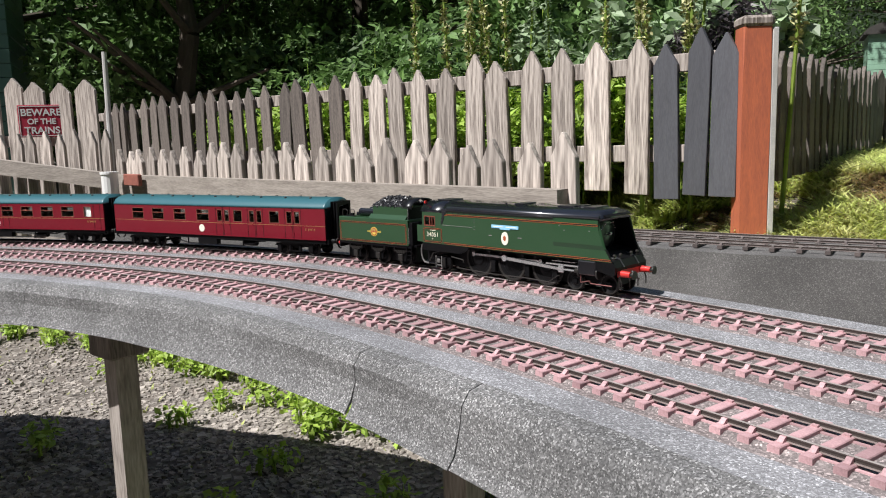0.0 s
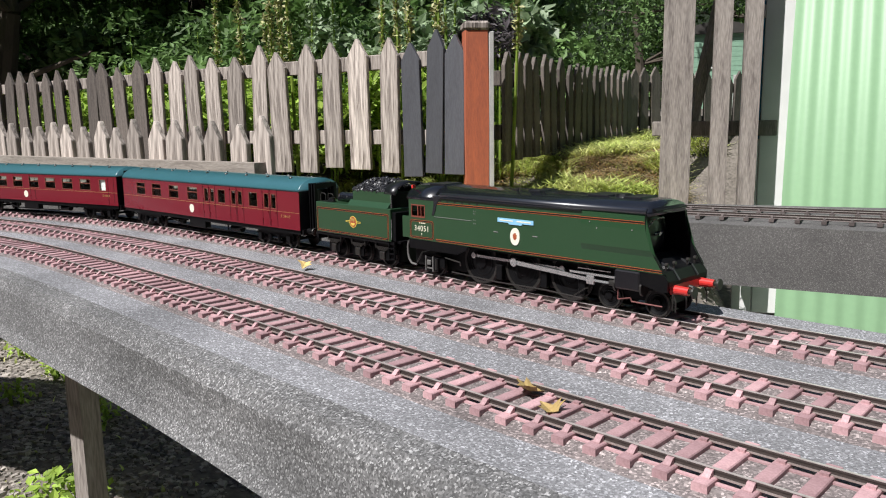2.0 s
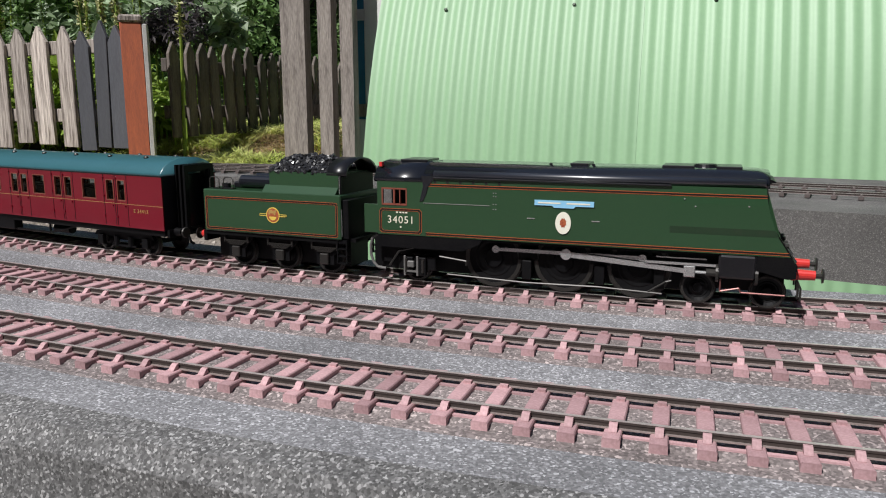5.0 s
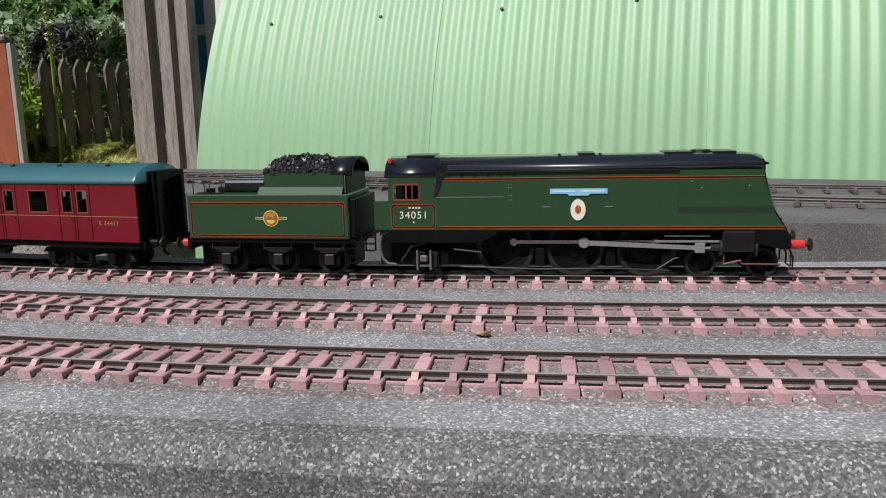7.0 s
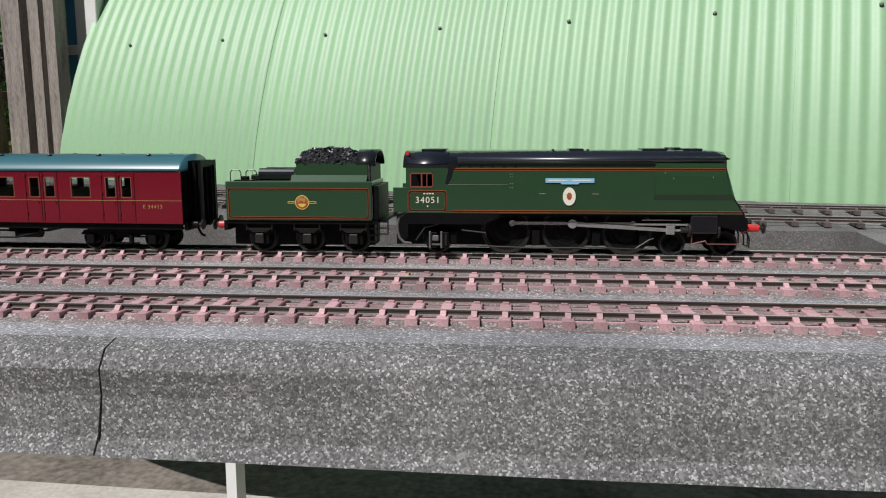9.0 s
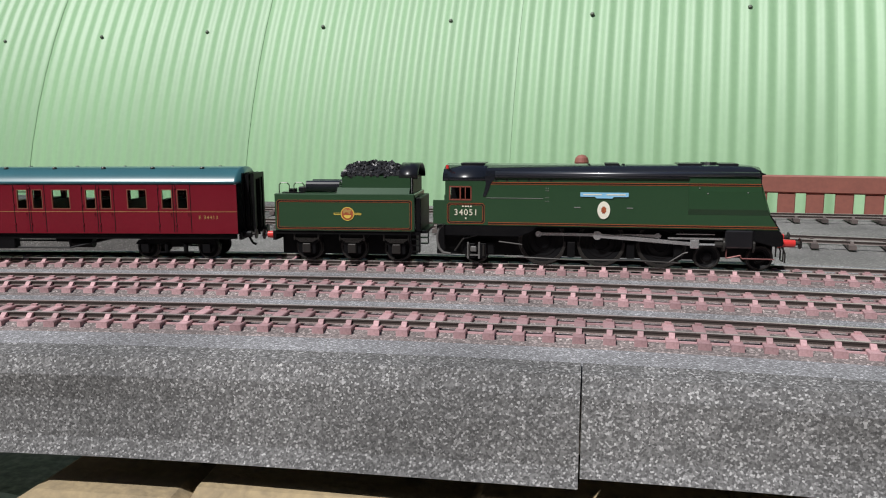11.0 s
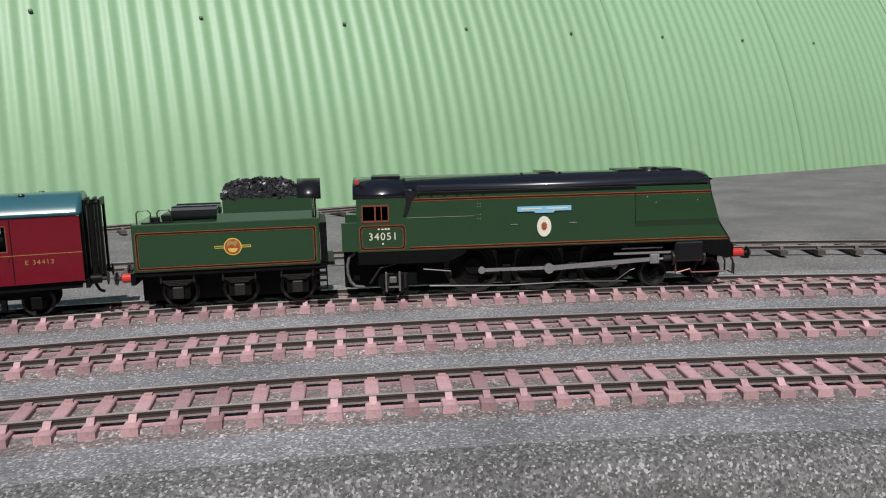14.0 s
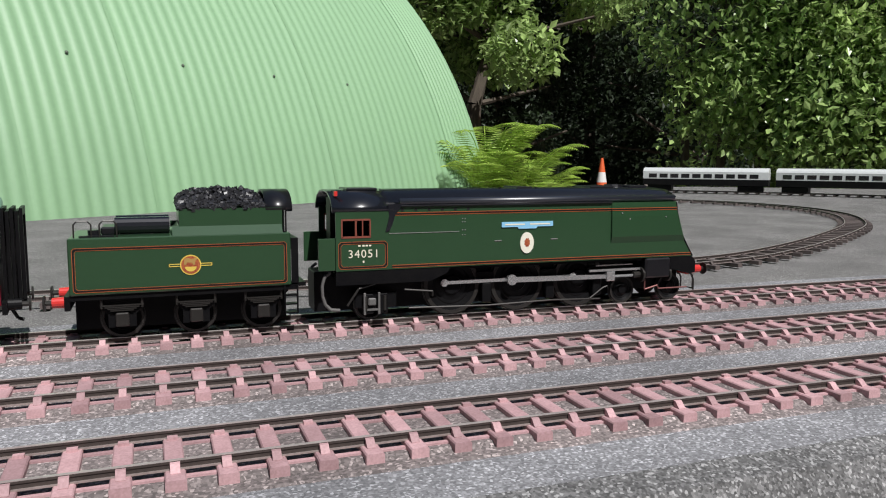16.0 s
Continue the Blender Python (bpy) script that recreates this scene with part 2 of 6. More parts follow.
def translucent(m, share_=0.35):
    """Let some of the daylight through a leaf."""
    t = m.node_tree
    b, o = t.nodes["Principled BSDF"], t.nodes["Material Output"]
    tr, mx = t.nodes.new("ShaderNodeBsdfTranslucent"), t.nodes.new("ShaderNodeMixShader")
    t.links.new(b.inputs["Base Color"].links[0].from_socket, tr.inputs["Color"])
    mx.inputs[0].default_value = share_
    t.links.new(b.outputs[0], mx.inputs[1])
    t.links.new(tr.outputs[0], mx.inputs[2])
    t.links.new(mx.outputs[0], o.inputs["Surface"])


for m in (GRASS, HAY, LEAF_DEEP, LEAF_SHADED, LEAF_MID, LEAF_BRIGHT, LEAF_PURPLE, LEAF_SILVER):
    translucent(m)

# ---- mesh helpers ----
def part(name, bm, mat, parent=None, label="", smooth=False):
    me = bpy.data.meshes.new(name)
    bm.normal_update()
    bm.to_mesh(me)
    bm.free()
    me.materials.append(mat)
    if smooth:
        me.shade_smooth()
    ob = new(name, me)
    ob.parent = parent
    return tagged(ob, label=label)


def share(name, me, parent, m):
    ob = new(name, me)
    ob.parent = parent
    ob.matrix_basis = m
    return ob


def box(bm, x0, x1, y0, y1, z0, z1, bevel=0.0, m=None):
    b = bmesh.ops.create_cube(bm, size=1.0)
    vs = b["verts"]
    for v in vs:
        v.co = Vector((x0 + (v.co.x + 0.5) * (x1 - x0), y0 + (v.co.y + 0.5) * (y1 - y0), z0 + (v.co.z + 0.5) * (z1 - z0)))
    if m:
        for v in vs:
            v.co = m @ v.co
    if bevel:
        es = list({e for v in vs for e in v.link_edges})
        bmesh.ops.bevel(bm, geom=es, offset=bevel, segments=1, affect="EDGES")
    return bm


def one_box(*a, **k):
    return box(bmesh.new(), *a, **k)


def rod(bm, a, b, r, n=10, r2=None, caps=True):
    """A round bar or cone from a to b."""
    a, b = Vector(a), Vector(b)
    q = (b - a).to_track_quat("Z", "Y").to_matrix()
    r2 = r if r2 is None else r2
    rings = []
    for c, rr in ((a, r), (b, r2)):
        rings.append([bm.verts.new(c + q @ Vector((rr * math.cos(2 * math.pi * i / n), rr * math.sin(2 * math.pi * i / n), 0))) for i in range(n)])
    for i in range(n):
        bm.faces.new((rings[0][i], rings[0][(i + 1) % n], rings[1][(i + 1) % n], rings[1][i]))
    if caps:
        bm.faces.new(rings[0][::-1])
        bm.faces.new(rings[1])
    return bm


def wire(bm, pts, r, n=6):
    for a, b in zip(pts[:-1], pts[1:]):
        rod(bm, a, b, r, n)
    return bm


def loft(bm, sections, closed=True, caps=True):
    rows = [[bm.verts.new(p) for p in s] for s in sections]
    n = len(rows[0])
    for a, b in zip(rows[:-1], rows[1:]):
        for i in range(n if closed else n - 1):
            bm.faces.new((a[i], a[(i + 1) % n], b[(i + 1) % n], b[i]))
    if caps and closed:
        bm.faces.new(rows[0][::-1])
        bm.faces.new(rows[-1])
    return bm


def prism(bm, outline, y0, y1):
    """An outline in x and z, pushed from y0 to y1."""
    return loft(bm, [[(x, y0, z) for x, z in outline], [(x, y1, z) for x, z in outline]])


def fixed(bm):
    bmesh.ops.recalc_face_normals(bm, faces=bm.faces)
    return bm


def turned(bm, outline, axis="y", n=24, centre=(0, 0, 0)):
    """A lathe body: outline of (radius, along)."""
    secs = []
    for r, h in outline:
        ring = []
        for i in range(n):
            a = 2 * math.pi * i / n
            c, s = r * math.cos(a), r * math.sin(a)
            p = {"x": (h, c, s), "y": (c, h, s), "z": (c, s, h)}[axis]
            ring.append(Vector(p) + Vector(centre))
        secs.append(ring)
    return fixed(loft(bm, secs))


def mesh_np(name, verts, quads, mat, parent=None):
    me = bpy.data.meshes.new(name)
    verts, quads = np.asarray(verts, dtype=np.float32), np.asarray(quads, dtype=np.int32)
    me.vertices.add(len(verts))
    me.vertices.foreach_set("co", verts.ravel())
    k = quads.shape[1]
    me.loops.add(quads.size)
    me.loops.foreach_set("vertex_index", quads.ravel())
    me.polygons.add(len(quads))
    me.polygons.foreach_set("loop_start", np.arange(0, quads.size, k, dtype=np.int32))
    me.update(calc_edges=True)
    me.shade_flat()
    me.materials.append(mat)
    ob = new(name, me)
    ob.parent = parent
    return ob


def leaves(centres, size, rng, droop=0.3, slim=0.5):
    """Many small folded leaves, one at each centre, turned at random."""
    n = len(centres)
    a, b = rng.uniform(0, 2 * math.pi, n), rng.normal(0, 0.6, n) - droop
    u = np.stack([np.cos(a) * np.cos(b), np.sin(a) * np.cos(b), np.sin(b)], 1)
    w = np.cross(u, np.stack([rng.normal(0, 0.5, n), rng.normal(0, 0.5, n), np.ones(n)], 1))
    w /= np.linalg.norm(w, axis=1)[:, None] + 1e-9
    up = np.cross(w, u)
    L = (size * rng.uniform(0.55, 1.3, n))[:, None]
    c = np.asarray(centres)
    v = np.stack([c, c + u * L * 0.5 + w * L * slim * 0.5 + up * L * 0.08, c + u * L, c + u * L * 0.5 - w * L * slim * 0.5 + up * L * 0.08], 1).reshape(-1, 3)
    return v, np.arange(4 * n).reshape(n, 4)


# ---- the line of the railway ----
SV = 1.36   # metres in one unit of the site survey
G1 = 1 / 32.0   # model scale of the trains
def site(x, y, z=0.0):
    return Vector((x * SV, y * SV, z * SV))


def curvature(s):
    c = max(-5.0, min(4.05, s))
    return 0.07388 - 0.18712 * c - 0.03253 * c ** 2 + 0.012579 * c ** 3 + 0.0012636 * c ** 4 if s > -5.0 else -0.25


STEP = 0.01
S0, S1 = -8.2, 6.6
_n = int(round((S1 - S0) / STEP)) + 1
LINE_S = np.linspace(S0, S1, _n)
_k = np.array([curvature(s) for s in LINE_S])
_th = np.concatenate([[0], np.cumsum((_k[1:] + _k[:-1]) / 2 * STEP)])
_z = int(round(-S0 / STEP))
_th -= _th[_z]
_mid = (_th[1:] + _th[:-1]) / 2
LINE_X = np.concatenate([[0], np.cumsum(np.cos(_mid) * STEP)])
LINE_Y = np.concatenate([[0], np.cumsum(np.sin(_mid) * STEP)])
LINE_X -= LINE_X[_z]
LINE_Y -= LINE_Y[_z]
LINE_T = _th


def on_line(s, d=0.0, z=0.0):
    """The point d metres to the far side of the train's track at the length s, and the heading there."""
    x, y, h = (float(np.interp(s, LINE_S, a)) for a in (LINE_X, LINE_Y, LINE_T))
    return Vector((x - d * math.sin(h), y + d * math.cos(h), z)), h


def sweep(bm, s0, s1, profile, step=0.06, wob=None):
    """A strip along the railway with a cross-section of (offset, height)."""
    n = max(2, int((s1 - s0) / step))
    secs = []
    for i in range(n + 1):
        s = s0 + (s1 - s0) * i / n
        secs.append([on_line(s, d + (wob(s, j) if wob else 0), z)[0] for j, (d, z) in enumerate(profile)])
    return loft(bm, secs)


# ---- ground ----
def ground_height(x, y):
    """A low gravel yard with a grassy bank rising behind the picket fence."""
    behind = 0.407 * (x + 3.70) + 0.914 * (y - 3.96)
    yard = -0.67 - 0.19 * max(0.0, min(1.0, (x + 3.6) / 1.0))
    h = float(np.interp(behind, (-0.9, -0.5, -0.3, 0.0, 1.0, 2.8, 9.0, 20.0), (yard, -0.48, -0.36, -0.27, -0.02, 0.07, 0.35, 0.5)))
    if x > -2.62:
        fade = max(0.0, min(1.0, (x + 2.62) / 0.3)) * max(0.0, min(1.0, (7.5 - y) if x < 0 else (12.5 - y)))
        h = h + (-0.86 - h) * fade
    if x > 4.5:
        h = -0.86
    return h + 0.03 * noise.noise((x * 1.7, y * 1.7, 0)) + 0.01 * noise.noise((x * 6, y * 6, 3))


def grid_line(lo, hi, near_lo, near_hi, fine, coarse):
    out, v = [], lo
    while v < hi:
        out.append(v)
        v += fine if near_lo <= v <= near_hi else coarse
    return out + [hi]


gx = grid_line(-120, 120, -9, 4, 0.14, 4.0)
gy = grid_line(-60, 160, -2, 12, 0.14, 4.0)
gv = [(x, y, ground_height(x, y)) for y in gy for x in gx]
nx = len(gx)
gq = [(j * nx + i, j * nx + i + 1, (j + 1) * nx + i + 1, (j + 1) * nx + i) for j in range(len(gy) - 1) for i in range(nx - 1)]
ground = tagged(mesh_np("ground", gv, gq, SOIL), "brown soil and gravel ground with weeds", "ground", kind="structure")

path_bm = bmesh.new()
loft(path_bm, [[(x, y + 0.05 * math.sin(3 * x), z) for x, y in ((-1.4, -2.6), (1.5, -2.8), (5.5, -4.4), (6.0, -1.6), (3.2, -0.3), (1.6, 0.55), (0.2, 0.95), (-1.2, 1.0))] for z in (-0.95, -0.828)])
tagged(part("pavement", fixed(path_bm), CONCRETE), "pale worn concrete path beside the railway", "pavement", kind="structure")

# ---- front board: felt-topped trackbed on posts ----
MID_D, FRONT_D = -0.156, -0.300
board = new("railway_board")
tagged(board, "long curved trackbed board covered in grey mineral felt", "trackbed", kind="structure")
part("board_top", fixed(sweep(bmesh.new(), S0, S1, [(0.118, -0.065), (0.118, -0.012), (0.106, 0.0), (-0.395, 0.0), (-0.412, -0.004), (-0.420, -0.016), (-0.410, -0.065)])), FELT, board)
rngs = random.Random(4)
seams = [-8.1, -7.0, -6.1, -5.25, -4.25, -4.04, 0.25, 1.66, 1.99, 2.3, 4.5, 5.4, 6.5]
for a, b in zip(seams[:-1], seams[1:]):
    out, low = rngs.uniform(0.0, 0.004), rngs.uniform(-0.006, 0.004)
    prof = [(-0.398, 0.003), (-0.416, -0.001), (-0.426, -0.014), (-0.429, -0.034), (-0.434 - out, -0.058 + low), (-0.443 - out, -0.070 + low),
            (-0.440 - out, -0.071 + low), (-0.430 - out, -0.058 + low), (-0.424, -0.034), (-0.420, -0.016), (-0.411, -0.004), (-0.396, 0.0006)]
    part("felt_sheet", fixed(sweep(bmesh.new(), a + 0.0007, b - 0.0008, prof, 0.04, lambda s, j: 0.004 * math.sin(7 * s) * (1 if j in (3, 4, 5, 6, 7, 8) else 0))), FELT_SKIRT_SHADED, board)

for dd in (0.0, MID_D, FRONT_D):
    part("trodden_strip", fixed(sweep(bmesh.new(), S0, S1, [(dd - 0.052, -0.001), (dd - 0.047, 0.0008), (dd - 0.037, 0.0010), (dd - 0.033, 0.0030), (dd + 0.033, 0.0030), (dd + 0.037, 0.0010), (dd + 0.047, 0.0008), (dd + 0.052, -0.001)])), FELT_DIRTY, board, "rust-stained felt under the track")

# back board and the wide deck behind the train
def slab(name, outline, z0, z1, mat, label):
    bm = bmesh.new()
    loft(bm, [[Vector((p[0], p[1], z0)) for p in outline], [Vector((p[0], p[1], z1)) for p in outline]])
    ob = part(name, fixed(bm), mat)
    return tagged(ob, label, "trackbed", kind="structure")


BACK_FRONT = [(-6.0, 2.45), (-3.6, 1.75), (-2.7, 1.44), (-2.35, 1.38), (-2.0, 1.25), (-1.8, 1.19), (-1.34, 0.95), (-1.1, 0.83), (-0.6, 0.56), (-0.06, 0.31), (0.3, 0.27), (0.8, 0.25)]
BACK_BACK = [(0.8, 0.66), (0.3, 0.78), (-0.1, 0.95), (-0.6, 1.17), (-1.1, 1.36), (-1.5, 1.47), (-2.0, 1.55), (-2.5, 1.63), (-3.0, 1.75), (-6.0, 2.75)]
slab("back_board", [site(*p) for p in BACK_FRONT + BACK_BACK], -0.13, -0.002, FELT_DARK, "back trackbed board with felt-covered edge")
deck = [on_line(s, 0.10)[0] for s in np.arange(1.05, 4.6, 0.15)]
deck_outline = [site(0.8, 0.25)] + deck + [site(4.3, -2.6), site(6.2, -2.6), site(6.1, -0.9), site(5.3, -0.2), site(4.05, 0.0), site(2.83, 0.24), site(2.46, 0.31), site(1.85, 0.40), site(0.8, 0.66)]
slab("wide_deck", deck_outline, -0.13, -0.003, FELT_DECK, "wide felt-covered deck inside the railway curve")

# ---- the train ----
COPPER = material("dull_copper", (0.24, 0.10, 0.095), 0.4, 0.5, second=(0.2, 0.08, 0.07), scale=60, amount=0.6)
HOSE_GREY = material("hose_grey", (0.14, 0.135, 0.13), 0.5, second=(0.07, 0.067, 0.065), scale=60, amount=0.6)
RAIL_TOP = 0.0116
GLASS = bpy.data.materials.new("window_glass")
GLASS.use_nodes = True
_g = GLASS.node_tree.nodes["Principled BSDF"]
_g.inputs["Base Color"].default_value = (0.85, 0.9, 0.88, 1)
_g.inputs["Transmission Weight"].default_value, _g.inputs["Roughness"].default_value, _g.inputs["IOR"].default_value = 1.0, 0.02, 1.1


def tp(name, bm, mat, parent, label="", smooth=False, at=(0, 0, 0)):
    """A part drawn in metres of the full-size prototype, made to the model's scale."""
    for v in bm.verts:
        v.co = v.co * G1
    ob = part(name, fixed(bm), mat, parent, label, smooth)
    ob.location = Vector(at) * G1
    return ob


def lettering(text, size, x, y, z, parent, mat, name="lettering", gap=1.0):
    cu = bpy.data.curves.new(name, "FONT")
    cu.body, cu.size, cu.extrude = text, size * G1, 0.004 * G1
    cu.align_x, cu.align_y, cu.space_character = "CENTER", "CENTER", gap
    cu.materials.append(mat)
    ob = new(name, cu)
    ob.parent = parent
    ob.location, ob.rotation_euler = Vector((x, y, z)) * G1, (math.pi / 2, 0, 0)
    return ob


def wheelset(parent, x, r, y=0.74, name="wheelset", crank=0.0):
    """Two dished disc wheels on an axle, turned in one piece, with steel tyres and crank pins."""
    half = [(0.08, 0.0), (0.08, y - 0.16), (0.20 * r, y - 0.16), (0.24 * r, y - 0.10), (0.62 * r, y - 0.03), (0.80 * r, y - 0.10), (0.87 * r, y - 0.10),
            (0.87 * r, y + 0.0), (0.78 * r, y - 0.02), (0.60 * r, y - 0.06), (0.34 * r, y - 0.01), (0.30 * r, y + 0.05), (0.001, y + 0.05)]
    w = tp(name, turned(bmesh.new(), [(a, -b) for a, b in half[::-1]] + half, "y", 28), SOOT, parent, at=(x, 0, r))
    for sy in (-1, 1):
        bm = bmesh.new()
        turned(bm, [(r * 0.86, sy * (y - 0.09)), (r * 0.86, sy * (y + 0.02)), (r * 0.985, sy * (y + 0.02)), (r, sy * (y - 0.03)), (r * 1.0, sy * (y - 0.075)), (r + 0.035, sy * (y - 0.085)), (r + 0.03, sy * (y - 0.115)), (r * 0.86, sy * (y - 0.115)), (r * 0.86, sy * (y - 0.09))], "y", 28)
        tp("tyre", bm, DULL_STEEL, w)
        if crank:
            tp("crank_pin", rod(bmesh.new(), (crank, sy * y, 0), (crank, sy * (y + 0.20), 0), 0.075, 8), DULL_STEEL, w)
    return w


def buffers(parent, x, out, mat=RED, ln=0.32):
    for sy in (-0.86, 0.86):
        bm = bmesh.new()
        rod(bm, (x, sy, 1.06), (x + ln * out, sy, 1.06), 0.155, 14, 0.135)
        b = tp("buffer_stock", bm, mat, parent, "red buffer stock")
        bm = bmesh.new()
        rod(bm, (x + ln * out, sy, 1.06), (x + (ln + 0.16) * out, sy, 1.06), 0.07, 10)
        rod(bm, (x + (ln + 0.16) * out, sy, 1.06), (x + (ln + 0.21) * out, sy, 1.06), 0.21, 18, 0.19)
        tp("buffer_head", bm, DULL_STEEL, b)


def line_strip(parent, pts, y, width=0.035, mat=ORANGE, name="lining"):
    """A thin painted line on the side of a vehicle, through points of x and z."""
    bm = bmesh.new()
    for (x0, z0), (x1, z1) in zip(pts[:-1], pts[1:]):
        d = Vector((x1 - x0, z1 - z0)).normalized()
        n = Vector((-d.y, d.x)) * width / 2
        e = d * width / 2
        prism(bm, [(x0 - e.x + n.x, z0 - e.y + n.y), (x1 + e.x + n.x, z1 + e.y + n.y), (x1 + e.x - n.x, z1 + e.y - n.y), (x0 - e.x - n.x, z0 - e.y - n.y)], y - 0.004, y + 0.004)
    return tp(name, bm, mat, parent)


def panel_lining(parent, x0, x1, z0, z1, y, c=0.1):
    for inset, mat, wd in ((0.0, ORANGE, 0.011), (0.032, BLACK, 0.045), (0.064, ORANGE, 0.008)):
        a, b, e, f = x0 + inset, x1 - inset, z0 + inset, z1 - inset
        line_strip(parent, [(a + c, e), (b - c, e), (b, e + c), (b, f - c), (b - c, f), (a + c, f), (a, f - c), (a, e + c), (a + c, e)], y, wd, mat)


W = 1.33
loco = new("steam_locomotive")
tagged(loco, "green streamlined model steam locomotive with black roof", "locomotive")

def build_locomotive():
    # casing sides, with the swept-back front edge
    for sy in (-1, 1):
        y0, y1 = sy * W, sy * (W - 0.07)
        edge = [(8.5, 1.60), (8.26, 1.97), (8.05, 2.28), (7.90, 2.62), (7.80, 3.0), (7.75, 3.46)]
        out = [(-2.25, 1.60)] + edge + [(-2.25, 3.46)]
        tp("casing_side", prism(bmesh.new(), out, y0, y1), GREEN, loco)
        tp("casing_lining", prism(bmesh.new(), [(6.95, 1.62)] + [(x - 0.03, z) for x, z in edge] + [(6.95, 3.44)], sy * (W - 0.072), sy * (W - 0.09)), SOOT, loco)
        bm = bmesh.new()
        loft(bm, [[(x - 0.03, sy * (W - 0.10), z), (x + 0.02, sy * (W - 0.10), z), (x + 0.02, sy * (W + 0.012 + 0.06 * max(0.0, min(1.0, (z - 2.0) / 0.4)) * max(0.0, min(1.0, (3.6 - z) / 0.5))), z), (x - 0.03, sy * (W + 0.005), z)] for x, z in edge])
        tp("casing_rim", bm, SOOT, loco, "black rim of the casing mouth")
        bm = bmesh.new()
        rows = [((5.25, W - 0.02, 2.13), (8.17, W - 0.02, 2.13)), ((5.25, W + 0.002, 2.13), (8.16, W + 0.002, 2.13)), ((5.25, W + 0.075, 2.34), (8.03, W + 0.075, 2.34)), ((5.25, W + 0.07, 2.62), (7.91, W + 0.07, 2.62)),
                ((5.25, W + 0.060, 3.0), (7.81, W + 0.060, 3.0)), ((5.25, W + 0.012, 3.47), (7.75, W + 0.012, 3.47)), ((5.25, W - 0.02, 3.47), (7.75, W - 0.02, 3.47))]
        loft(bm, [[(p[k][0], sy * p[k][1], p[k][2]) for p in rows] for k in (0, 1)])
        tp("front_side_sheet", bm, GREEN, loco, "proud green side sheet beside the smokebox")
        for z, m, wd in ((1.715, ORANGE, 0.014), (1.68, BLACK, 0.045), (1.645, ORANGE, 0.011)):
            line_strip(loco, [(-2.2, z), (8.42, z)], sy * (W + 0.004), wd, m)
        for z, m, wd in ((3.275, ORANGE, 0.014), (3.24, BLACK, 0.045), (3.205, ORANGE, 0.011)):
            line_strip(loco, [(-2.15, z), (5.25, z)], sy * (W + 0.004), wd, m)
            line_strip(loco, [(5.25, z), (7.76, z)], sy * (W + 0.042), wd, m)
        # rows of small fixings, hand-hold and brackets
        bm = bmesh.new()
        for z in (2.55, 2.7, 2.95, 3.05):
            for x in (0.0, 0.08):
                box(bm, x, x + 0.03, sy * W - 0.012, sy * W + 0.012, z, z + 0.03)
        for x in (1.2, 3.15):
            box(bm, x - 0.12, x + 0.12, sy * W - 0.015, sy * W + 0.015, 2.33, 2.36)
        for x, z in ((5.6, 3.1), (5.9, 2.9), (7.3, 2.95)):
            box(bm, x, x + 0.04, sy * (W + 0.06) - 0.015, sy * (W + 0.06) + 0.015, z, z + 0.04)
        tagged(tp("casing_fixings", bm, STEEL, loco, "small bright fixings"), kind="stuff")
        bm = bmesh.new()
        for i in range(6):
            rod(bm, (-1.9 + i * 0.42, sy * (W - 0.01), 3.36), (-1.9 + i * 0.42, sy * (W + 0.012), 3.36), 0.05, 8)
        tp("washout_plugs", bm, BLACK, loco)
        # name plate and oval badge
        bm = bmesh.new()
        prism(bm, [(1.31, 2.76), (1.85, 2.76), (1.9, 2.70), (2.5, 2.70), (2.55, 2.76), (3.09, 2.76), (3.09, 2.92), (1.31, 2.92)], sy * (W - 0.01), sy * (W + 0.035))
        plate = tp("name_plate", bm, PLATE_BLUE, loco, "pale blue name plate")
        bm = bmesh.new()
        box(bm, 1.42, 2.1, sy * (W + 0.037) - 0.004, sy * (W + 0.037) + 0.004, 2.82, 2.86)
        box(bm, 2.28, 2.98, sy * (W + 0.037) - 0.004, sy * (W + 0.037) + 0.004, 2.82, 2.86)
        tp("plate_lettering", bm, CREAM, plate)
        bm = bmesh.new()
        prism(bm, [(2.19 + 0.235 * math.cos(a * math.pi / 12), 2.25 + 0.335 * math.sin(a * math.pi / 12)) for a in range(24)], sy * (W - 0.01), sy * (W + 0.035))
        badge = tp("oval_badge", bm, IVORY, loco, "ivory oval badge with red crest")
        bm = bmesh.new()
        prism(bm, [(2.19 + 0.085 * math.cos(a * math.pi / 8) * (1 + 0.25 * (a % 2)), 2.26 + 0.125 * math.sin(a * math.pi / 8) * (1 + 0.2 * (a % 2))) for a in range(16)], sy * (W + 0.03), sy * (W + 0.042))
        tp("badge_crest", bm, EMBLEM_RED, badge)
    # black roof casing, with rounded shoulders and a long gutter strip
    def roof_section(x, drop=0.0, w=1.0):
        pts = [(-1.27, 3.44), (-1.22, 3.60), (-1.02, 3.80), (-0.65, 3.915), (0, 3.945), (0.65, 3.915), (1.02, 3.80), (1.22, 3.60), (1.27, 3.44)]
        return [(x, y * w, 3.44 + (z - 3.44) * (1 - drop)) for y, z in pts]
    tp("roof_casing", loft(bmesh.new(), [roof_section(-2.3), roof_section(6.9), roof_section(7.5, 0.04, 0.99), roof_section(7.82, 0.14, 0.96)]), GLOSS_BLACK, loco, smooth=True)
